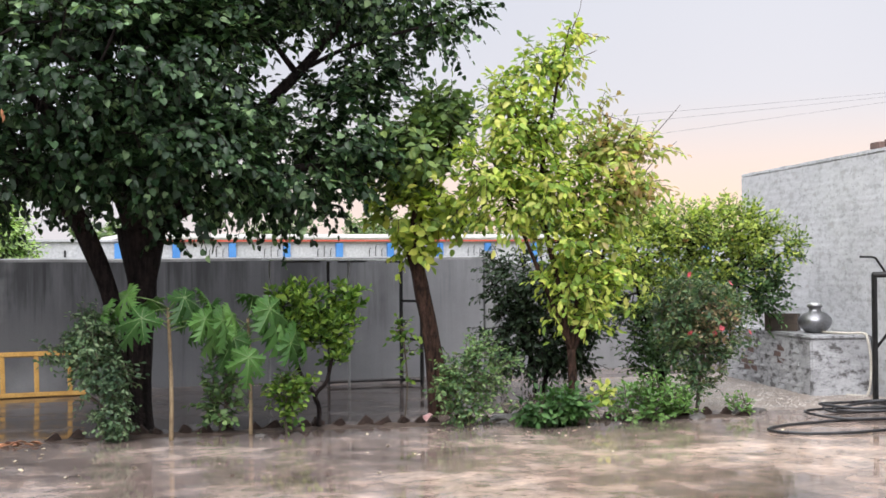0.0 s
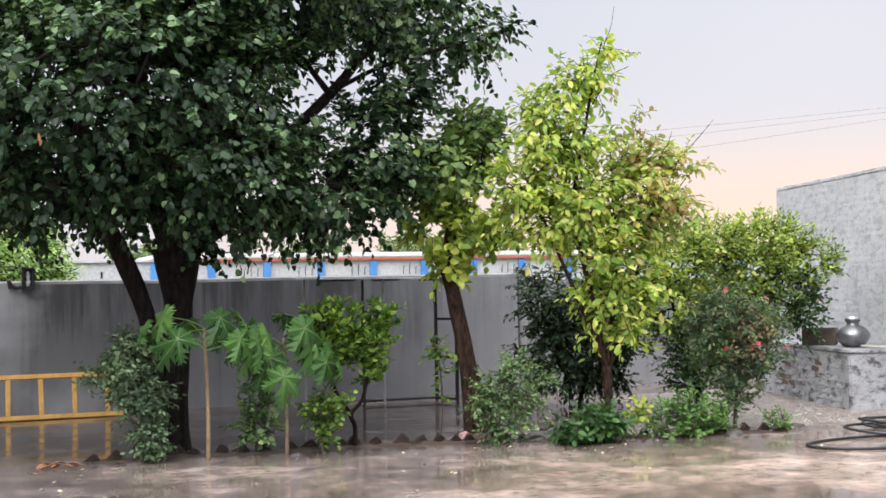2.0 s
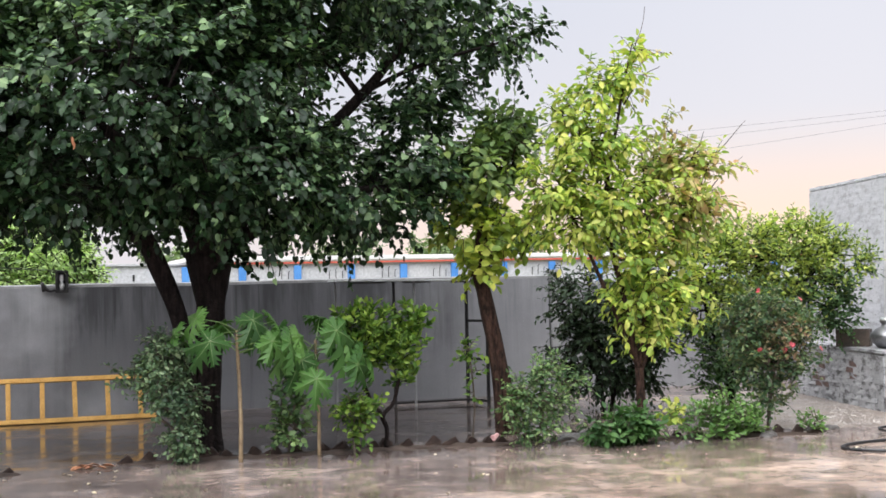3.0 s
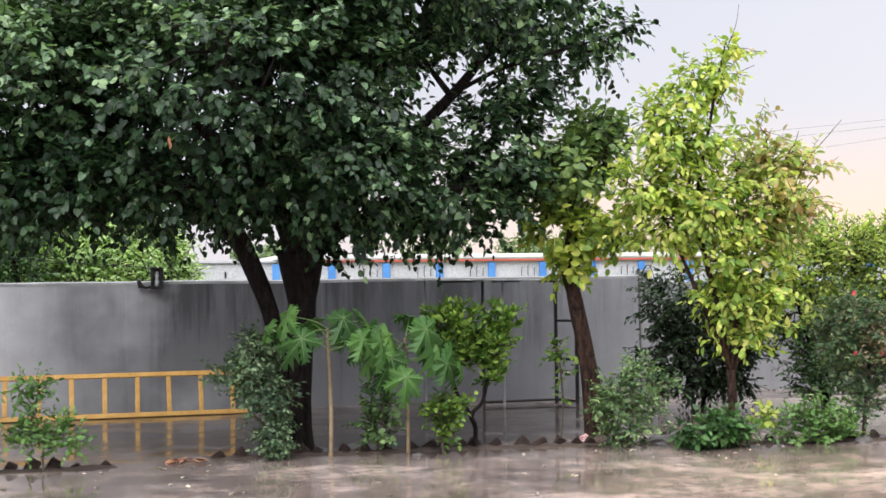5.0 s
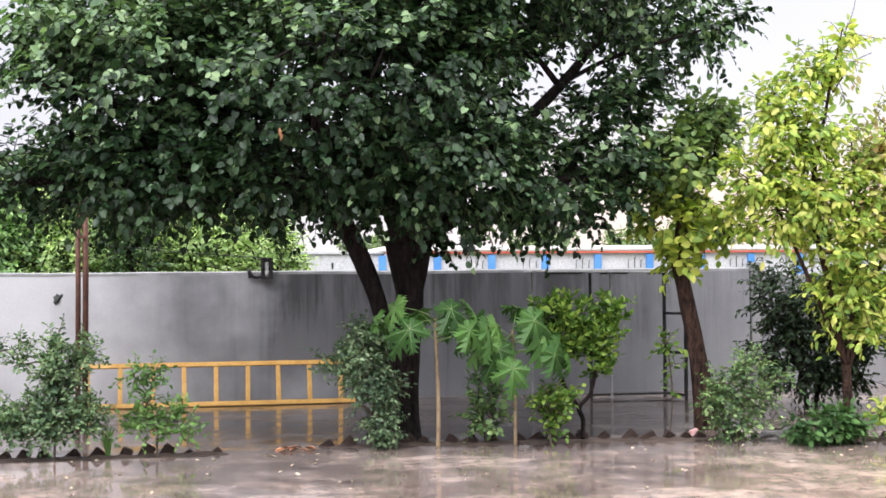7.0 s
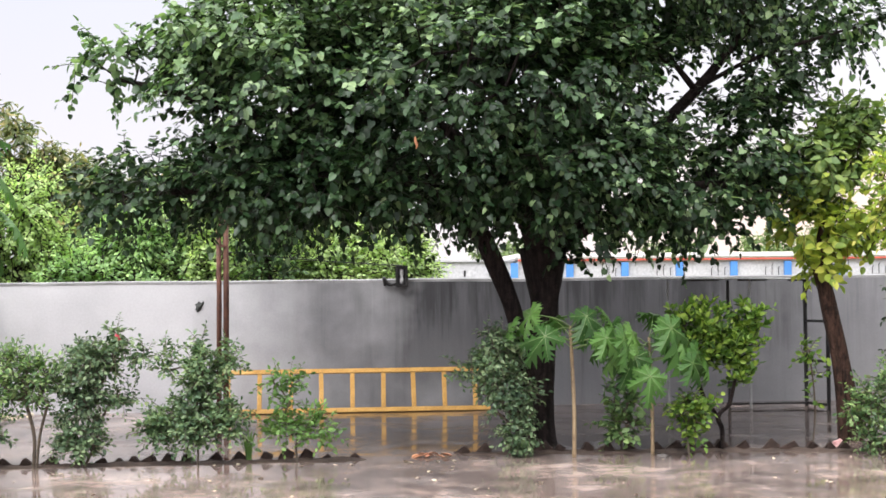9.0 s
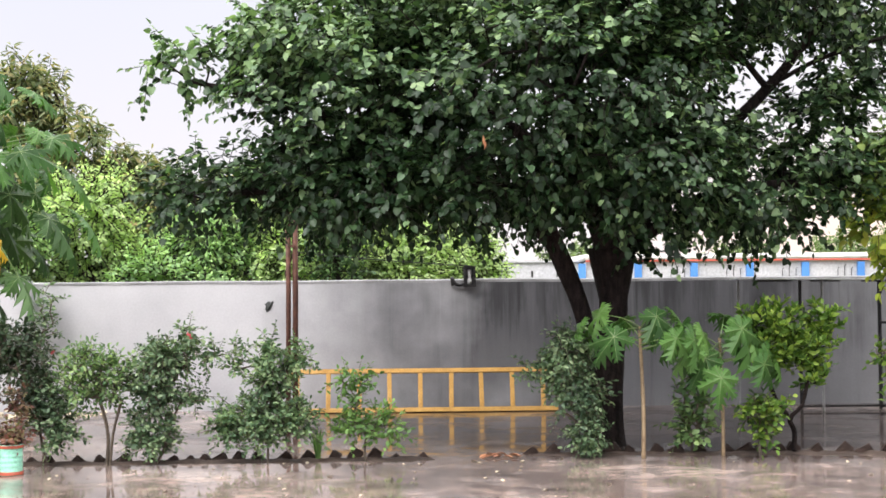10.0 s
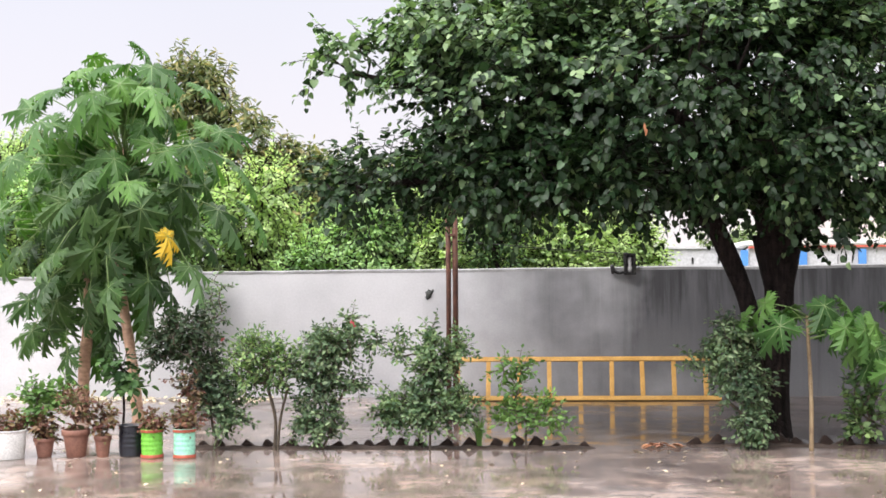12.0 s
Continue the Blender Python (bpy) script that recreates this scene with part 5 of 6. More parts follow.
yel_lobes = [(5.84, 11.8, 4.10, 0.14, 0.2, 0.16), (5.66, 11.8, 3.78, 0.26, 0.3, 0.20), (5.40, 11.8, 3.62, 0.20, 0.3, 0.16), (5.10, 11.85, 3.36, 0.24, 0.3, 0.18), (5.35, 11.8, 3.05, 0.46, 0.45, 0.28), (4.85, 11.8, 2.62, 0.36, 0.4, 0.26), (5.55, 11.8, 2.55, 0.40, 0.5, 0.34), (5.15, 11.75, 2.22, 0.36, 0.4, 0.22),
             (6.12, 11.82, 3.24, 0.10, 0.14, 0.20), (6.90, 11.85, 2.90, 0.12, 0.14, 0.18), (6.30, 11.82, 2.85, 0.34, 0.4, 0.26), (6.68, 11.84, 2.95, 0.16, 0.2, 0.16), (6.25, 11.8, 2.35, 0.42, 0.45, 0.32), (6.62, 11.8, 2.45, 0.18, 0.25, 0.20),
             (5.85, 11.7, 1.85, 0.36, 0.4, 0.30), (5.75, 11.7, 1.45, 0.30, 0.32, 0.22), (6.22, 11.7, 1.6, 0.22, 0.28, 0.24), (5.98, 11.7, 1.15, 0.20, 0.25, 0.14)]
ys = [ya, [(5.78, 11.76, 0.7), (5.62, 11.76, 1.5), (5.45, 11.78, 2.4), (5.64, 11.8, 3.4), (5.82, 11.8, 4.16)], [(5.78, 11.76, 0.72), (5.9, 11.77, 1.6), (5.93, 11.8, 2.5), (5.9, 11.8, 3.0)],
      [(5.79, 11.76, 0.7), (6.05, 11.78, 1.3), (6.33, 11.82, 2.1), (6.80, 11.85, 3.04)], [(5.77, 11.76, 0.75), (5.4, 11.76, 1.6), (5.0, 11.78, 2.5)],
      [(6.32, 11.82, 2.05), (6.48, 11.8, 2.75), (6.66, 11.82, 3.24)], [(5.93, 11.8, 2.4), (6.15, 11.82, 2.85), (6.34, 11.82, 3.26)], [(5.7, 11.8, 3.5), (5.92, 11.8, 3.8), (6.14, 11.8, 3.92)],
      [(6.5, 11.82, 2.7), (6.9, 11.84, 3.08), (7.2, 11.85, 3.38)], [(6.45, 11.82, 2.3), (6.85, 11.84, 2.75), (7.15, 11.85, 2.98)], [(5.84, 11.8, 4.1), (5.94, 11.8, 4.34), (5.98, 11.8, 4.55)]]
yt = plant("custard_apple_tree", Y, yel_lobes, "slender tree with bright yellow-green leaves, some browning", "tree", (FULL, 0.108), L_YELLOW, M_BARK_RED, 760, 9, 41,
      stems=ys, tip=0.003, power=0.40, biggest=0.018, length=0.30, rise=0.25, sag=0.35, droop=0.38, low=0.85, shell=0.1, loose=0.35, ragged=0.04,
      alt=(lambda at, rng: rng.random(len(at)) < np.clip((at[:, 0] - 5.70) * 1.4, 0, 0.85) * np.clip((at[:, 2] - 1.8) * 1.2, 0, 1), L_BROWNING, "browning_crown", "sparser olive and browning leaves"))

part("trunk", trunk_mesh([(local(s, Y), r) for s, r in zip(ys, ([0.060, 0.048, 0.045], [0.034, 0.028, 0.024, 0.016, 0.006], [0.030, 0.024, 0.018, 0.008], [0.030, 0.024, 0.017, 0.006], [0.028, 0.022, 0.008], [0.012, 0.008, 0.003], [0.012, 0.008, 0.003], [0.008, 0.005, 0.003], [0.008, 0.005, 0.0025], [0.008, 0.005, 0.0025], [0.004, 0.003, 0.002]))], M_BARK_RED, 0.12, 10), None, yt, "slim reddish-brown trunk with several thin stems")

# papaya trees
pap = papaya("papaya_tree", [(-5.42, 13.95, -0.02), (-5.50, 13.92, 0.8), (-5.62, 13.9, 1.8), (-5.56, 13.9, 3.16)], [0.070, 0.060, 0.052, 0.040], 0.66, 116, 5,
       "tall papaya tree with a full lobed crown and green fruit", 1.30, 0.62, -68, 80, fruits=8, dark=0.38, hang=34, skirt=22)
yl = part("leaf", papaya_leaf("yellow", 1, 0.8, 0.45, 0.3, 60), None, pap, "yellowed papaya leaf")
petiole(0.8, yl)
yl.matrix_basis = pose(-0.10, -0.62, 2.22, 0, 0, -114) @ pose(0, 0, 0, -6, 10, 0)
papaya("papaya_tree", [(-6.42, 14.8, -0.02), (-6.36, 14.75, 0.7), (-6.28, 14.7, 1.5), (-6.4, 14.7, 2.75)], [0.076, 0.070, 0.065, 0.045], 1.1, 92, 8,
       "papaya tree with a thick pale trunk and drooping dark leaves", 0.98, 0.54, -66, 62, fruits=4, dark=0.50, hang=50)
papaya_sapling([(1.66, 12.08, -0.02), (1.665, 12.08, 0.5), (1.64, 12.09, 1.26)], [0.021, 0.020, 0.015], "young papaya with a thin stem and hanging lobed leaves",
               [(-0.40, -0.10, 0.12, 0.52, 60), (-0.30, -0.34, -0.06, 0.50, 66), (0.10, -0.30, 0.14, 0.48, 70), (0.28, -0.32, -0.04, 0.48, 72), (0.38, 0.05, 0.16, 0.50, 48), (-0.12, 0.30, 0.16, 0.44, 40), (0.58, -0.14, 0.04, 0.50, 58), (-0.58, 0.08, 0.12, 0.44, 50),
                (0.22, 0.22, 0.18, 0.42, 40), (0.46, -0.30, 0.06, 0.48, 62), (-0.25, 0.12, 0.16, 0.46, 50), (0.66, 0.08, 0.06, 0.46, 52)])
papaya_sapling([(2.46, 12.2, -0.02), (2.46, 12.2, 0.5), (2.44, 12.2, 1.14)], [0.018, 0.017, 0.014], "young papaya with a thin stem and broad hanging leaves",
               [(0.14, -0.32, 0.10, 0.60, 68), (0.08, 0.12, 0.24, 0.46, 20), (-0.20, -0.26, -0.14, 0.54, 72), (0.42, -0.18, -0.10, 0.54, 70), (-0.38, 0.05, 0.18, 0.52, 50), (-0.48, -0.12, 0.08, 0.50, 60), (0.44, 0.12, 0.16, 0.48, 45), (-0.08, -0.36, -0.22, 0.50, 74),
                (-0.28, 0.2, 0.20, 0.46, 42), (0.24, -0.20, 0.20, 0.50, 55), (-0.34, -0.30, 0.12, 0.50, 66), (0.34, -0.32, -0.02, 0.50, 70), (0.56, 0.0, 0.02, 0.48, 58), (0.10, -0.10, 0.22, 0.46, 50)])

# ---------------------------------------------------------------- shrubs of the long bed
plant("rose_bush", (1.10, 12.24, 0), [(0.98, 12.25, 1.08, 0.20, 0.20, 0.16), (0.90, 12.25, 0.86, 0.22, 0.22, 0.14), (1.06, 12.22, 0.62, 0.22, 0.20, 0.24), (1.14, 12.2, 0.28, 0.16, 0.14, 0.22), (0.62, 12.25, 0.86, 0.12, 0.12, 0.08)],
      "grey-green rose bush growing at the tree's foot", "rose bush", (FULL, 0.060), L_ROSE, M_TWIG, 330, 11, 51, length=0.17, rise=0.15, droop=0.2, tip=0.0025, biggest=0.014, loose=0.45, ragged=0.05)
plant("lemon_tree", (3.20, 12.36, 0), [(2.98, 12.36, 1.26, 0.22, 0.26, 0.15), (3.10, 12.36, 1.02, 0.30, 0.30, 0.20), (3.50, 12.36, 1.30, 0.12, 0.16, 0.16), (3.40, 12.36, 1.05, 0.18, 0.2, 0.16), (3.40, 12.36, 0.76, 0.14, 0.18, 0.14)],
      "small bushy lemon tree with glossy yellow-green leaves", "lemon tree", (OVAL, 0.092), L_LEMON, M_BARK, 205, 10, 53, length=0.16, rise=0.9, droop=-0.25, tip=0.003, biggest=0.026, low=0.45, loose=0.4, ragged=0.05,
      stems=[[(3.20, 12.36, -0.02), (3.21, 12.36, 0.2), (3.17, 12.36, 0.34), (3.30, 12.36, 0.5), (3.38, 12.36, 0.9)], [(3.17, 12.36, 0.33), (3.0, 12.36, 0.6), (2.95, 12.36, 0.95)]])
plant("green_shrub", (2.20, 12.42, 0), [(2.22, 12.42, 0.50, 0.16, 0.16, 0.18), (2.20, 12.4, 0.25, 0.18, 0.16, 0.12), (2.25, 12.42, 0.8, 0.12, 0.12, 0.12)], "thin green shrub under the young papayas", "shrub", (WIDE, 0.078), L_BUSH, M_TWIG, 66, 8, 55, length=0.14, rise=0.4, droop=0.05, biggest=0.012)
plant("green_shrub", (2.80, 12.10, 0), [(2.78, 12.08, 0.40, 0.16, 0.14, 0.12), (2.90, 12.08, 0.50, 0.10, 0.1, 0.08), (2.82, 12.1, 0.22, 0.08, 0.08, 0.10)], "small fresh green shrub in the bed", "shrub", (WIDE, 0.074), L_LEMON, M_TWIG, 56, 8, 57, length=0.14, rise=0.45, droop=0.05, biggest=0.014)
plant("rose_bush", (4.66, 11.86, 0), [(4.62, 11.84, 0.52, 0.24, 0.22, 0.18), (4.76, 11.84, 0.76, 0.16, 0.18, 0.10), (4.40, 11.84, 0.42, 0.14, 0.14, 0.08), (5.04, 11.84, 0.64, 0.18, 0.16, 0.05), (4.62, 11.82, 0.22, 0.20, 0.18, 0.14), (4.9, 11.84, 0.42, 0.10, 0.12, 0.10)],
      "loose rose bush with a few reddish leaves", "rose bush", (FULL, 0.060), L_BUSH, M_TWIG, 220, 10, 59, length=0.19, rise=0.3, droop=0.1, tip=0.0025, biggest=0.012, loose=0.45,
      alt=(lambda at, rng: rng.random(len(at)) < 0.10, L_HIBISCUS, "new_growth", "reddish young leaves"))
plant("broad_leaf_plant", (5.40, 11.50, 0), [(5.30, 11.50, 0.16, 0.24, 0.18, 0.12), (5.58, 11.5, 0.18, 0.2, 0.16, 0.12)], "low clump of broad dark green leaves", "plant", (OVAL, 0.115), L_LOW, M_TWIG, 95, 8, 61, length=0.15, rise=0.5, droop=0.35, biggest=0.008)
plant("yellow_sprig", (6.02, 11.60, 0), [(6.02, 11.58, 0.27, 0.10, 0.08, 0.08)], "single sprig of yellow-green leaves", "plant", (WIDE, 0.10), L_YELLOW, M_TWIG, 9, 6, 63, length=0.12, droop=0.1, biggest=0.006)
plant("herb_clump", (6.45, 11.46, 0), [(6.32, 11.45, 0.16, 0.22, 0.16, 0.14), (6.60, 11.45, 0.24, 0.2, 0.16, 0.18), (6.88, 11.5, 0.16, 0.16, 0.16, 0.14)], "pale green clump of low herbs", "herb", (OVAL, 0.072), L_MINT, M_TWIG, 130, 9, 65, length=0.18, rise=0.9, droop=0.1, biggest=0.006, ragged=0.15)
plant("hibiscus_bush", (7.26, 11.68, 0), [(7.25, 11.7, 1.38, 0.24, 0.26, 0.16), (7.05, 11.7, 1.15, 0.24, 0.26, 0.18), (7.45, 11.7, 1.12, 0.26, 0.26, 0.18), (7.70, 11.7, 1.16, 0.14, 0.2, 0.14), (7.62, 11.7, 0.86, 0.20, 0.22, 0.12), (7.15, 11.7, 0.82, 0.24, 0.24, 0.16), (7.42, 11.7, 0.66, 0.20, 0.22, 0.14), (7.28, 11.68, 0.38, 0.14, 0.16, 0.18)],
      "dense hibiscus bush with small red flowers", "hibiscus bush", (OVAL, 0.068), L_HIBISCUS, M_TWIG, 520, 10, 67, length=0.20, rise=0.35, droop=0.1, tip=0.0025, biggest=0.022, flower_size=0.034, loose=0.45,
      flowers=((7.04, 11.4, 1.5), (7.50, 11.4, 1.46), (6.94, 11.4, 0.92), (7.0, 11.4, 0.88), (7.40, 11.4, 0.90), (7.46, 11.4, 0.94), (7.84, 11.4, 0.89), (7.36, 11.4, 0.86)),
      alt=(lambda at, rng: (np.hypot(at[:, 0] - 7.42, (at[:, 2] - 1.0) * 1.2) + rng.normal(0, 0.08, len(at)) < 0.26) & (rng.random(len(at)) < 0.55), L_PINKISH, "faded_growth", "faded pinkish young leaves"))
plant("weed_tuft", (7.62, 11.40, 0), [(7.62, 11.40, 0.10, 0.12, 0.1, 0.08)], "small green weed at the bed's end", "weed", (OVAL, 0.06), L_MINT, M_TWIG, 18, 7, 69, length=0.10, rise=0.8, droop=0.1, biggest=0.005)
plant("dark_shrub", (6.95, 14.9, 0), [(6.55, 14.9, 1.45, 0.34, 0.4, 0.36), (6.85, 14.9, 1.05, 0.42, 0.4, 0.34), (6.6, 14.9, 0.75, 0.36, 0.36, 0.30), (7.4, 14.8, 1.4, 0.45, 0.45, 0.40), (7.2, 14.9, 0.62, 0.42, 0.36, 0.26), (7.5, 14.85, 1.0, 0.4, 0.4, 0.4), (6.75, 14.9, 0.42, 0.32, 0.3, 0.18), (7.35, 14.85, 0.40, 0.36, 0.3, 0.2)],
      "tall dark evergreen shrub near the wall", "shrub", (OVAL, 0.092), L_DARK, M_BARK, 680, 10, 71, length=0.26, rise=0.2, droop=0.35, biggest=0.03,
      stems=[[(6.9, 14.9, -0.02), (6.85, 14.9, 0.35), (6.7, 14.9, 0.8)], [(7.0, 14.9, -0.02), (7.1, 14.9, 0.4), (7.3, 14.9, 0.9)]])
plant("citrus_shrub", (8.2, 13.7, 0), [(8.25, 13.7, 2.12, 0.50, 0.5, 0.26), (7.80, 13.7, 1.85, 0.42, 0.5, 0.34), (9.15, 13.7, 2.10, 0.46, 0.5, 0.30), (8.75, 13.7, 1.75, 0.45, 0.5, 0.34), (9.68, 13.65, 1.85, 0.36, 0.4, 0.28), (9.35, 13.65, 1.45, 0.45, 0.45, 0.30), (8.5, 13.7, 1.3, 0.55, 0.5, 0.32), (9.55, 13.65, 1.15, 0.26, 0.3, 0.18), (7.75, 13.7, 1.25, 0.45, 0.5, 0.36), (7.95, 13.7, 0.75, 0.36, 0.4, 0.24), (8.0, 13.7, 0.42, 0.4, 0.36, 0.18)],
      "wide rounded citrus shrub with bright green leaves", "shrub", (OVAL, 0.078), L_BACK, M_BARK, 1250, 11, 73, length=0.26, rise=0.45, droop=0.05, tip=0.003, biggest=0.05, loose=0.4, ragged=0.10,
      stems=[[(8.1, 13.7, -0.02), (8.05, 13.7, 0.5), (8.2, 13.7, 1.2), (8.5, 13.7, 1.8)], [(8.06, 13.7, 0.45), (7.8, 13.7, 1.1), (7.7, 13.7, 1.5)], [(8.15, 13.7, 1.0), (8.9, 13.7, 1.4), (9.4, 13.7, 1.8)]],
      alt=(lambda at, rng: at[:, 2] + 0.25 * (at[:, 0] - 8.6) * -1 + rng.normal(0, 0.2, len(at)) < 1.35, L_BACKDARK, "lower_crown", "deeper green leaves of the lower crown"))

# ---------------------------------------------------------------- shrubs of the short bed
# dark leaf colour paints the bush's shaded side, L_ROSE its lit side
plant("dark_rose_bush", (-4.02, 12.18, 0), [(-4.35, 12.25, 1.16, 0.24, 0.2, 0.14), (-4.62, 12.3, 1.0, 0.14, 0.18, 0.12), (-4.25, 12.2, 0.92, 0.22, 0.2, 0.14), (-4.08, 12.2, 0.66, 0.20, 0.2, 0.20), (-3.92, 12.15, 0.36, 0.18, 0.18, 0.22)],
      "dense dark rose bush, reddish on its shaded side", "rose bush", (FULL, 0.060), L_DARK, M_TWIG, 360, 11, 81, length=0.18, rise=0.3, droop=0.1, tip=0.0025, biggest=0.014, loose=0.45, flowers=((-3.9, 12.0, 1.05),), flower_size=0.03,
      alt=(lambda at, rng: (at[:, 0] - 0.5 * at[:, 2] + rng.normal(0, 0.12, len(at)) > -4.33), L_ROSE, "lit_leaves", "grey-green leaves coloured as the bush's lit side"))
plant("red_leaf_shrub", (-4.28, 12.0, 0), [(-4.28, 12.0, 0.62, 0.13, 0.13, 0.13), (-4.2, 12.0, 0.4, 0.10, 0.10, 0.1)], "small shrub with dark red leaves", "shrub", (OVAL, 0.06), L_RED, M_TWIG, 36, 8, 83, length=0.12, biggest=0.008)
plant("pomegranate_bush", (-3.44, 12.06, 0), [(-3.66, 12.08, 0.96, 0.18, 0.2, 0.10), (-3.40, 12.06, 0.88, 0.16, 0.18, 0.12), (-3.70, 12.08, 0.72, 0.12, 0.14, 0.10), (-3.45, 12.06, 0.68, 0.10, 0.12, 0.08)],
      "young pomegranate bush with light leaves on bare stems", "shrub", (NARROW, 0.066), L_BUSH, M_TWIG, 170, 10, 85, length=0.18, rise=0.5, droop=0.0, tip=0.003, biggest=0.018, low=0.5,
      stems=[[(-3.44, 12.06, -0.02), (-3.43, 12.06, 0.3), (-3.5, 12.06, 0.6)], [(-3.41, 12.06, -0.02), (-3.38, 12.06, 0.3), (-3.3, 12.06, 0.62)]])
plant("rose_bush", (-2.98, 12.10, 0), [(-2.95, 12.1, 1.0, 0.20, 0.18, 0.14), (-3.0, 12.08, 0.72, 0.22, 0.2, 0.18), (-3.0, 12.08, 0.34, 0.20, 0.18, 0.22), (-2.68, 12.1, 1.20, 0.07, 0.08, 0.14), (-2.45, 12.1, 1.05, 0.12, 0.1, 0.05), (-2.65, 12.1, 0.62, 0.12, 0.12, 0.08), (-2.78, 12.1, 0.98, 0.14, 0.12, 0.12)],
      "tall rose bush with one red bloom", "rose bush", (FULL, 0.060), L_ROSE, M_TWIG, 380, 11, 87, length=0.18, rise=0.35, droop=0.1, tip=0.0025, biggest=0.014, loose=0.45, flowers=((-2.67, 11.9, 1.2),), flower_size=0.045)
plant("rose_bush", (-1.93, 12.10, 0), [(-1.88, 12.1, 0.84, 0.16, 0.16, 0.20), (-1.95, 12.08, 0.42, 0.30, 0.2, 0.22), (-2.22, 12.1, 0.98, 0.06, 0.07, 0.14), (-1.90, 12.1, 1.10, 0.06, 0.07, 0.10), (-1.68, 12.1, 0.98, 0.09, 0.09, 0.12), (-1.6, 12.1, 0.4, 0.12, 0.12, 0.16), (-2.3, 12.1, 0.35, 0.12, 0.12, 0.14)],
      "wide rose bush with soft grey-green leaves", "rose bush", (FULL, 0.060), L_ROSEPALE, M_TWIG, 430, 11, 89, length=0.18, rise=0.45, droop=0.05, tip=0.0025, biggest=0.012, loose=0.45)
plant("green_shrub", (-1.0, 12.14, 0), [(-1.12, 12.12, 0.80, 0.16, 0.15, 0.09), (-1.12, 12.12, 0.55, 0.08, 0.1, 0.12), (-1.15, 12.12, 0.32, 0.16, 0.16, 0.12), (-0.82, 12.12, 0.34, 0.18, 0.18, 0.12)], "low fresh shrub with one taller shoot", "shrub", (OVAL, 0.074), L_MINT, M_TWIG, 100, 8, 91, length=0.17, rise=0.5, droop=0.1, tip=0.0025, biggest=0.012)


def strap_leaves():
    t = thing("strap_leaf_plant", (-1.46, 12.25, 0), "tuft of long upright strap leaves", "plant")
    rng = random.Random(6)
    for k in range(9):
        a, w, h = rng.uniform(0, 6.28), 0.016, rng.uniform(0.24, 0.42)
        vs, fs = [], []
        for i in range(7):
            u = i / 6
            r = 0.02 + 0.14 * u * u
            ww = w * (1 - u ** 3) + 0.001
            x, y, z = r * math.cos(a), r * math.sin(a), h * (u - 0.18 * u * u)
            sx, sy = -math.sin(a) * ww, math.cos(a) * ww
            vs += [(x - sx, y - sy, z), (x, y, z - 0.006), (x + sx, y + sy, z)]
        for i in range(6):
            fs += [(i * 3, i * 3 + 1, i * 3 + 4, i * 3 + 3), (i * 3 + 1, i * 3 + 2, i * 3 + 5, i * 3 + 4)]
        part("leaf", mesh_of("leaf", vs, fs, L_MINT, smooth=True), None, t)


strap_leaves()

# ---------------------------------------------------------------- pots and tins beside the short bed
def potted(base, label, seed, mat=None, size=0.15, height=0.22):
    return plant("pot_plant", base, [(base[0], base[1], base[2] + height * 0.5, size * 0.8, size * 0.8, height * 0.4)], label, "pot plant", (OVAL, 0.062), mat or L_RED, M_TWIG, 40, 8, seed, length=0.10, rise=0.5, droop=0.15, tip=0.002, biggest=0.007, low=base[2] + 0.02)


def clay_pot(x, y, r, h, seed):
    t = thing("clay_pot", (x, y, 0), "weathered terracotta flower pot", "flower pot", "pots beside the bed")
    part("body", lathe("body", [(r * 0.62, 0), (r * 0.66, 0.004), (r * 0.90, h * 0.78), (r * 0.90, h * 0.80)], M_CLAY, 24), None, t)
    part("rim", lathe("rim", [(r * 0.90, h * 0.78), (r, h * 0.79), (r * 1.02, h * 0.98), (r * 0.99, h), (r * 0.90, h), (r * 0.88, h * 0.93)], M_CLAY, 24), None, t)
    part("soil", lathe("soil", [(r * 0.89, h * 0.90), (r * 0.5, h * 0.93), (0.004, h * 0.95)], M_SOIL, 16), None, t)


def tin(x, y, r, h, body, bands, label):
    t = thing("paint_tin", (x, y, 0), label, "tin", "tins beside the bed")
    prof = []
    for i in range(25):
        u = i / 24
        rib = 0.006 if 0.18 < u < 0.82 and i % 4 == 0 else 0.0
        prof.append((r + rib, h * u))
    prof += [(r + 0.008, h), (r + 0.008, h + 0.008), (r - 0.006, h + 0.008), (r - 0.008, h - 0.03)]
    part("body", lathe("body", prof, body, 28, 0.01), None, t)
    if bands:
        for z0, z1 in ((0.004, 0.035), (h - 0.022, h + 0.004)):
            part("band", lathe("band", [(r + 0.009, z0), (r + 0.010, z0 + 0.004), (r + 0.010, z1 - 0.004), (r + 0.009, z1)], M_TINRED, 28), None, t, "red painted band")
    part("soil", lathe("soil", [(r - 0.006, h - 0.02), (r * 0.5, h - 0.012), (0.004, h - 0.01)], M_SOIL, 16), None, t)


tin(-4.17, 11.52, 0.098, 0.265, M_TINMINT, True, "mint-green painted tin with red bands used as a planter")
tin(-4.48, 11.52, 0.098, 0.262, M_TINGREEN, True, "bright green painted tin with red bands used as a planter")
tin(-4.72, 11.66, 0.122, 0.285, M_TINBLACK, False, "black ribbed tin used as a planter")
clay_pot(-4.97, 11.56, 0.082, 0.20, 1)
clay_pot(-5.23, 11.56, 0.132, 0.26, 2)
clay_pot(-5.53, 11.54, 0.098, 0.18, 3)
t = thing("enamel_bucket", (-5.82, 11.42, 0), "white enamel bucket with soil and herbs", "bucket", "pots beside the bed")
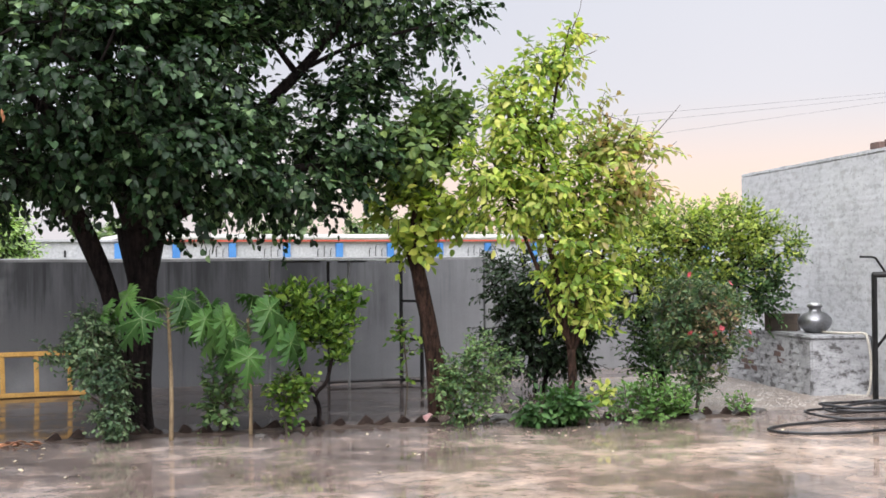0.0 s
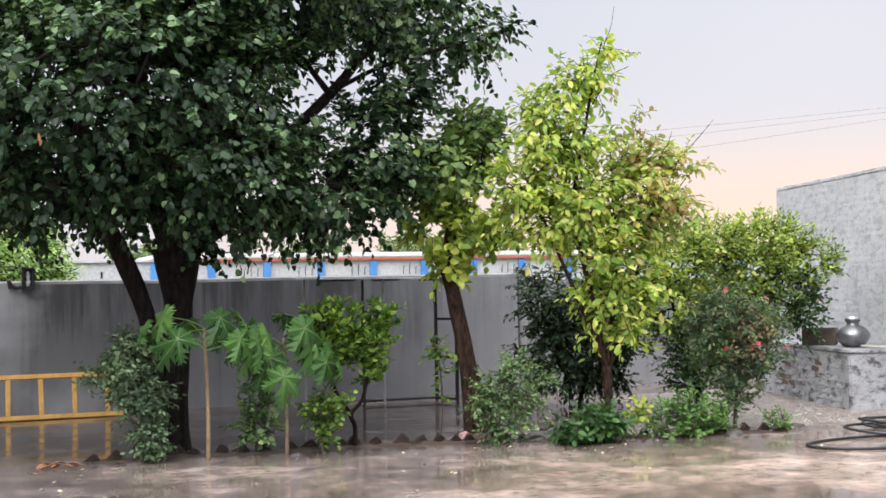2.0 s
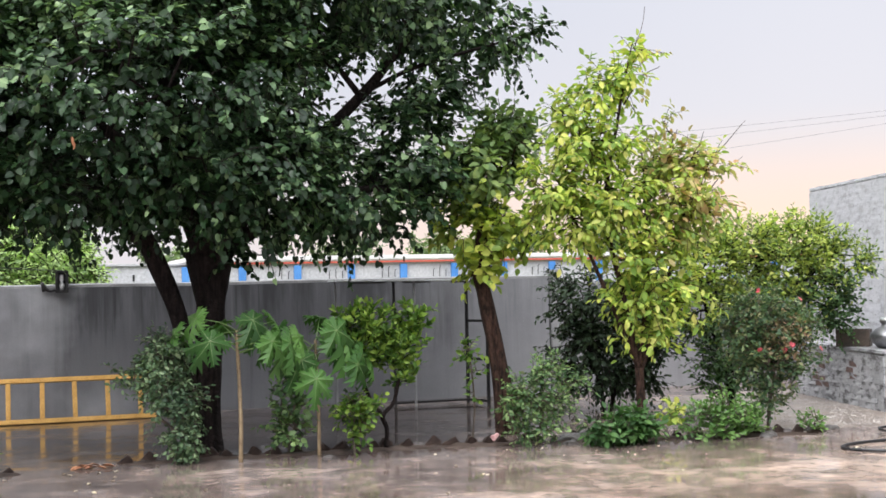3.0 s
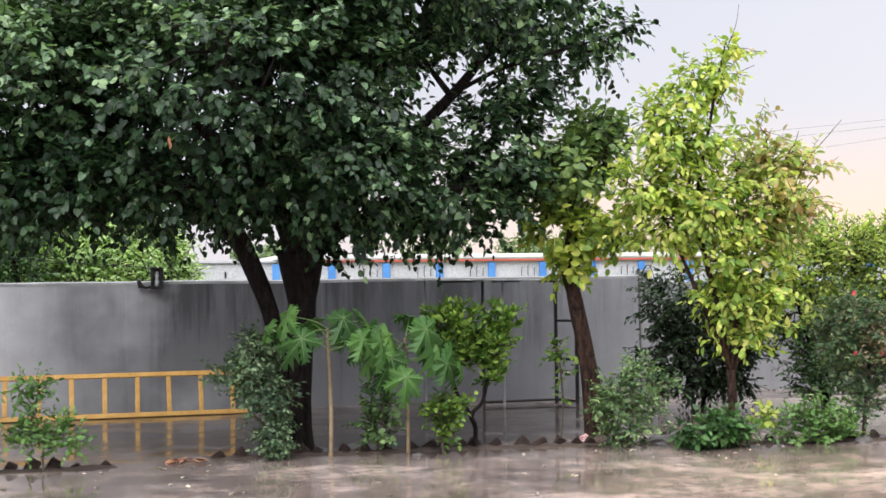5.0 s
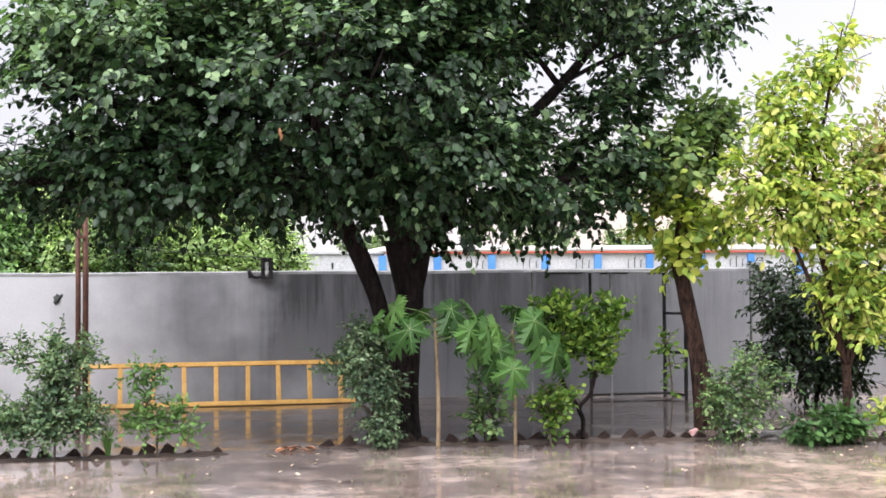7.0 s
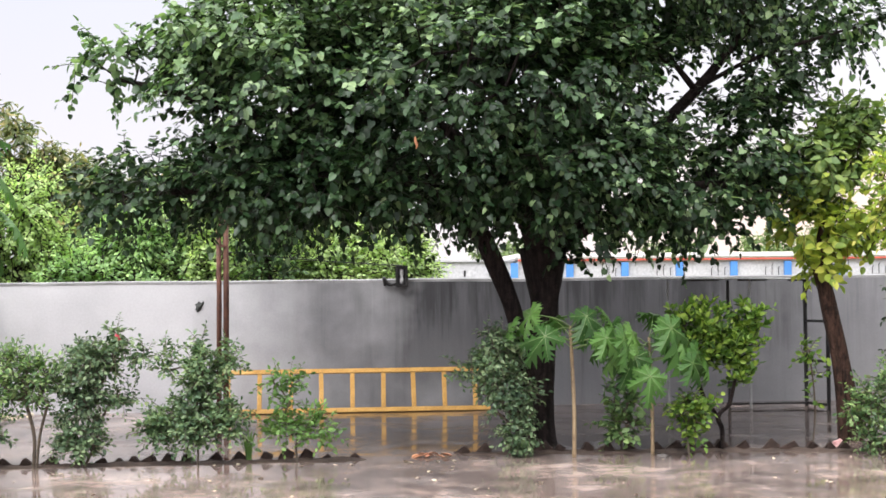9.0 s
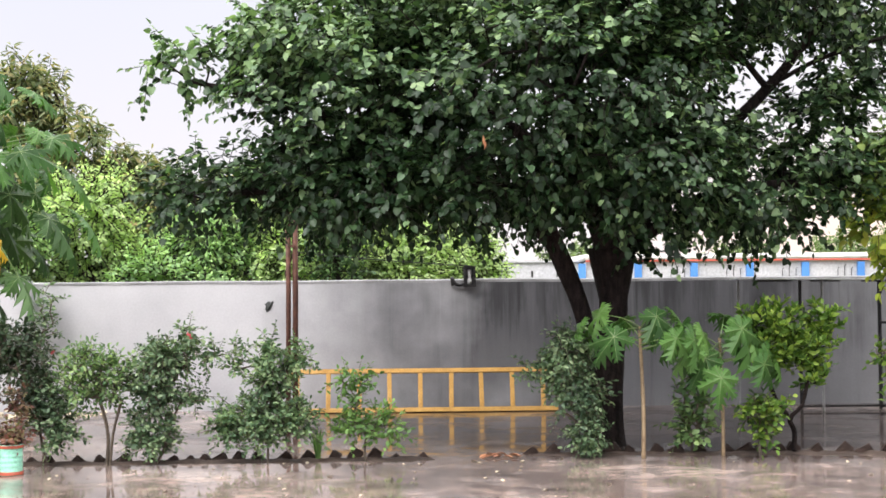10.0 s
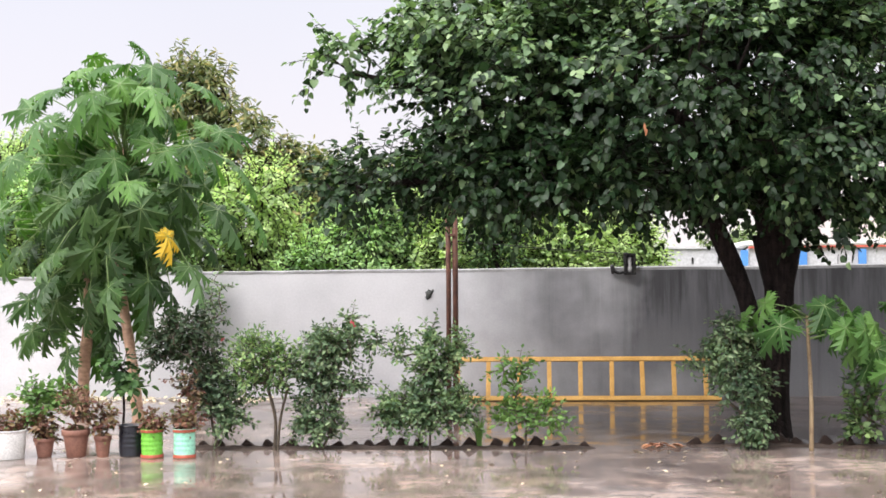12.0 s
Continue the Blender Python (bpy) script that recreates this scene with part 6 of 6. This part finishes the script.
part("body", lathe("body", [(0.13, 0), (0.135, 0.006), (0.155, 0.24), (0.155, 0.26), (0.163, 0.262), (0.163, 0.272), (0.15, 0.272), (0.148, 0.25)], M_ENAMEL, 28, 0.01), None, t)
part("soil", lathe("soil", [(0.15, 0.25), (0.07, 0.258), (0.004, 0.26)], M_SOIL, 16), None, t)
potted((-4.17, 11.52, 0.255), "reddish leafy plant growing in the mint-green tin", 101, None, 0.11, 0.20)
potted((-4.48, 11.52, 0.252), "reddish leafy plant growing in the bright green tin", 102, None, 0.10, 0.18)
potted((-4.97, 11.56, 0.185), "coleus with red and green leaves in a clay pot", 103, None, 0.13, 0.32)
potted((-5.23, 11.56, 0.245), "tall coleus with red and green leaves in a clay pot", 104, None, 0.17, 0.42)
potted((-5.53, 11.54, 0.165), "dark coleus in a small clay pot", 105, None, 0.12, 0.22)
potted((-5.82, 11.42, 0.255), "dark red plant growing in the enamel bucket", 106, None, 0.13, 0.16)
plant("herb_clump", (-5.66, 11.75, 0), [(-5.68, 11.75, 0.5, 0.16, 0.15, 0.2), (-5.4, 11.8, 0.55, 0.10, 0.10, 0.16)], "fresh green herb behind the pots", "herb", (OVAL, 0.085), L_MINT, M_TWIG, 60, 9, 107, length=0.16, rise=0.6, droop=0.2, biggest=0.008)
plant("green_shrub", (-5.36, 13.2, 0), [(-5.40, 13.2, 0.72, 0.14, 0.12, 0.08), (-5.28, 13.2, 0.50, 0.16, 0.12, 0.08)], "slender dark-stemmed shrub between the papaya trunks", "shrub", (WIDE, 0.11), L_LOW, M_BARK, 22, 7, 113, length=0.20, rise=0.2, droop=0.4, tip=0.004, biggest=0.035,
      stems=[[(-5.36, 13.2, -0.02), (-5.34, 13.2, 0.4), (-5.42, 13.2, 1.3)]])
plant("wall_creeper", (-5.45, 17.25, 0), [(-5.46, 17.3, 1.5, 0.14, 0.08, 0.30), (-5.5, 17.3, 1.05, 0.18, 0.08, 0.28)], "thin creeper climbing on the pale wall", "creeper", (OVAL, 0.075), L_ROSE, M_TWIG, 44, 8, 109, length=0.16, biggest=0.012)
post2 = thing("wall_post", (-5.76, WALL_Y - 0.10, 0), "weathered grey post standing against the pale wall", "post")
part("shaft", tube("shaft", [(0, 0, -0.05), (0.01, 0, 0.9), (0.03, 0, 1.8)], [0.075, 0.07, 0.065], M_COPING, 10), None, post2)

plant("sapling", (4.30, 12.8, 0), [(4.28, 12.8, 0.95, 0.08, 0.1, 0.08), (4.38, 12.8, 0.70, 0.08, 0.1, 0.06), (4.30, 12.8, 0.45, 0.06, 0.08, 0.05)], "thin sapling beside the leaning trunk", "sapling", (WIDE, 0.08), L_LEMON, M_TWIG, 14, 6, 111, length=0.14, droop=0.2, biggest=0.010,
      stems=[[(4.30, 12.8, -0.02), (4.33, 12.8, 0.4), (4.28, 12.8, 0.95)]])

# ---------------------------------------------------------------- litter on the floor
def lump(name, at, size, material, seed, label, category, group=""):
    bm = bmesh.new()
    bmesh.ops.create_icosphere(bm, subdivisions=3, radius=1.0)
    for v in bm.verts:
        k = 1 + 0.35 * noise.noise(v.co * 1.3 + Vector((seed, 0, 0))) + 0.12 * noise.noise(v.co * 4 + Vector((0, seed, 0)))
        v.co = Vector((v.co.x * size[0] * k, v.co.y * size[1] * k, max(-0.35, v.co.z) * size[2] * k))
    ob = part(name, bm, material, None)
    ob.location = (at[0], at[1], at[2] + 0.25 * size[2])
    return tagged(ob, label, category, group)


lump("plastic_scrap", (4.46, 12.5, 0.0), (0.06, 0.045, 0.055), M_PINK, 3, "crumpled faded pink plastic scrap at the trunk's foot", "litter")
for k, (x, y, s) in enumerate(((5.08, 12.0, 0.15), (5.36, 12.05, 0.18), (4.98, 11.75, 0.08), (7.75, 11.55, 0.12), (8.0, 11.6, 0.09), (2.5, 11.98, 0.05), (7.05, 11.35, 0.10))):
    lump("stone", (x, y, 0.0), (s, s * 0.7, s * 0.45), M_STONE, 5 + k, "wet grey stone lying in the bed's edge", "stone", "stones along the beds")

def dry_frond():
    t = thing("dry_frond", (0.28, 12.36, 0), "orange dried frond lying on the wet floor", "leaf litter")
    rng = random.Random(8)
    n = 13
    at = np.array([[rng.uniform(-0.11, 0.11), rng.uniform(-0.07, 0.07), rng.uniform(0.012, 0.04)] for _ in range(n)])
    way = np.array([[rng.uniform(-1, 1), rng.uniform(-0.5, 0.5), rng.uniform(-0.05, 0.2)] for _ in range(n)])
    part("leaflets", leaves_mesh("leaflets", at, way, np.tile([[0.1, 0, 1.0]], (n, 1)), np.full(n, 0.13), LONG, M_ORANGE), None, t)


dry_frond()
rng = np.random.default_rng(77)
n = 120
at = np.stack([rng.uniform(-6, 8, n), rng.uniform(9.3, 12.2, n), np.full(n, 0.006)], 1)
way = np.stack([rng.normal(0, 1, n), rng.normal(0, 1, n), np.zeros(n)], 1)
face = np.stack([rng.normal(0, 0.15, n), rng.normal(0, 0.15, n), np.ones(n)], 1)
fallen = part("fallen_leaves", leaves_mesh("fallen_leaves", at, way, face, rng.uniform(0.025, 0.07, n), OVAL, M_FALLEN), None, None)
tagged(fallen, "pale fallen leaves stuck to the wet floor", "leaf litter", kind="stuff")
n = 260
at = np.stack([rng.uniform(-9, -4.6, n), 17.35 - np.abs(rng.normal(0, 0.35, n)), rng.uniform(0.006, 0.03, n)], 1)
way = np.stack([rng.normal(0, 1, n), rng.normal(0, 1, n), rng.normal(0, 0.2, n)], 1)
pile = part("leaf_litter", leaves_mesh("leaf_litter", at, way, np.tile([[0.1, -0.3, 1.0]], (n, 1)), rng.uniform(0.06, 0.14, n), OVAL, M_FALLEN), None, None)
tagged(pile, "dry fallen leaves lying along the wall's foot", "leaf litter", kind="stuff")
hang = part("dead_leaf", leaves_mesh("dead_leaf", np.array([[0, 0, 0.0], [0.02, 0.0, -0.05]]), np.array([[0.1, 0, -1.0], [-0.1, 0.1, -1]]), np.array([[0, -1.0, 0.1], [0.2, -1, 0]]), np.array([0.085, 0.07]), LONG, M_ORANGE), None, big, "single dry orange leaf among the green ones")
hang.location = (0.08 - BIG[0], 10.9 - BIG[1], 2.97)

# ---------------------------------------------------------------- greenery beyond the boundary wall
def grove_tree(x, y, h, w, seed, mat, label, name="grove_tree", shoots=420, leafsize=0.115, template=OVAL, per=16, low=0.9, length=0.5, droop=0.3, rise=0.3):
    rng = np.random.default_rng(seed)
    lobes = []
    for k in range(9):
        lobes.append((x + rng.uniform(-0.65, 0.65) * w, y + rng.uniform(-0.4, 0.4) * w, h * rng.uniform(0.42, 0.84), w * rng.uniform(0.28, 0.5), w * rng.uniform(0.3, 0.5), h * rng.uniform(0.09, 0.17)))
    return plant(name, (x, y, -0.06), lobes, label, "tree", (template, leafsize), mat, M_BARK, shoots, per, seed, stems=[[(x, y, -0.06), (x + 0.1, y, h * 0.3), (x, y, h * 0.6)]],
                 length=length, rise=rise, droop=droop, tip=0.008, biggest=0.14, low=low, seg=0.4, group="grove beyond the wall")


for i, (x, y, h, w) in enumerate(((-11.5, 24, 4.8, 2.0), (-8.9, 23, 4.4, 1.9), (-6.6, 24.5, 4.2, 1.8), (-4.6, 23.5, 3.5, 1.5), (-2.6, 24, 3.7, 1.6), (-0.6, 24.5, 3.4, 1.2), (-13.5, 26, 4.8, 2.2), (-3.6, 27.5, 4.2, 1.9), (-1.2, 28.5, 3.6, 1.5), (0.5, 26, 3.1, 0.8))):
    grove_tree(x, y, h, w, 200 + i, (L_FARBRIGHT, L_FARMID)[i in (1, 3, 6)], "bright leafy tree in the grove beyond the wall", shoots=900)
grove_tree(-1.85, 22.6, 3.6, 0.38, 221, L_BACKDARK, "slim dark tree standing among the bright grove", shoots=200)
for i, (x, y, h, w) in enumerate(((-8.7, 30, 7.5, 1.5), (-12.5, 31, 5.6, 2.4), (-7.0, 30.5, 6.2, 1.2), (-5.3, 30, 5.0, 1.2))):
    grove_tree(x, y, h, w, 230 + i, L_FARDARK, "tall dark mango tree with drooping leaf tufts", "mango_tree", 520, 0.26, LONG, 14, 2.0, 0.34, 0.55, 0.5)
for i, (x, y, h, w) in enumerate(((29, 84, 5.6, 4.0), (36, 88, 6.0, 4.5), (22, 90, 5.0, 3.5), (44, 90, 6.5, 5.0), (12, 88, 4.6, 3.5), (52, 88, 6.0, 5.0), (0, 80, 5.5, 4.5), (-8, 78, 6.0, 5.0))):
    grove_tree(x, y, h, w, 260 + i, L_FAR, "pale distant tree behind the long building", "distant_tree", 300, 0.36, OVAL, 12, 1.0, 0.9)

platform_bricks()
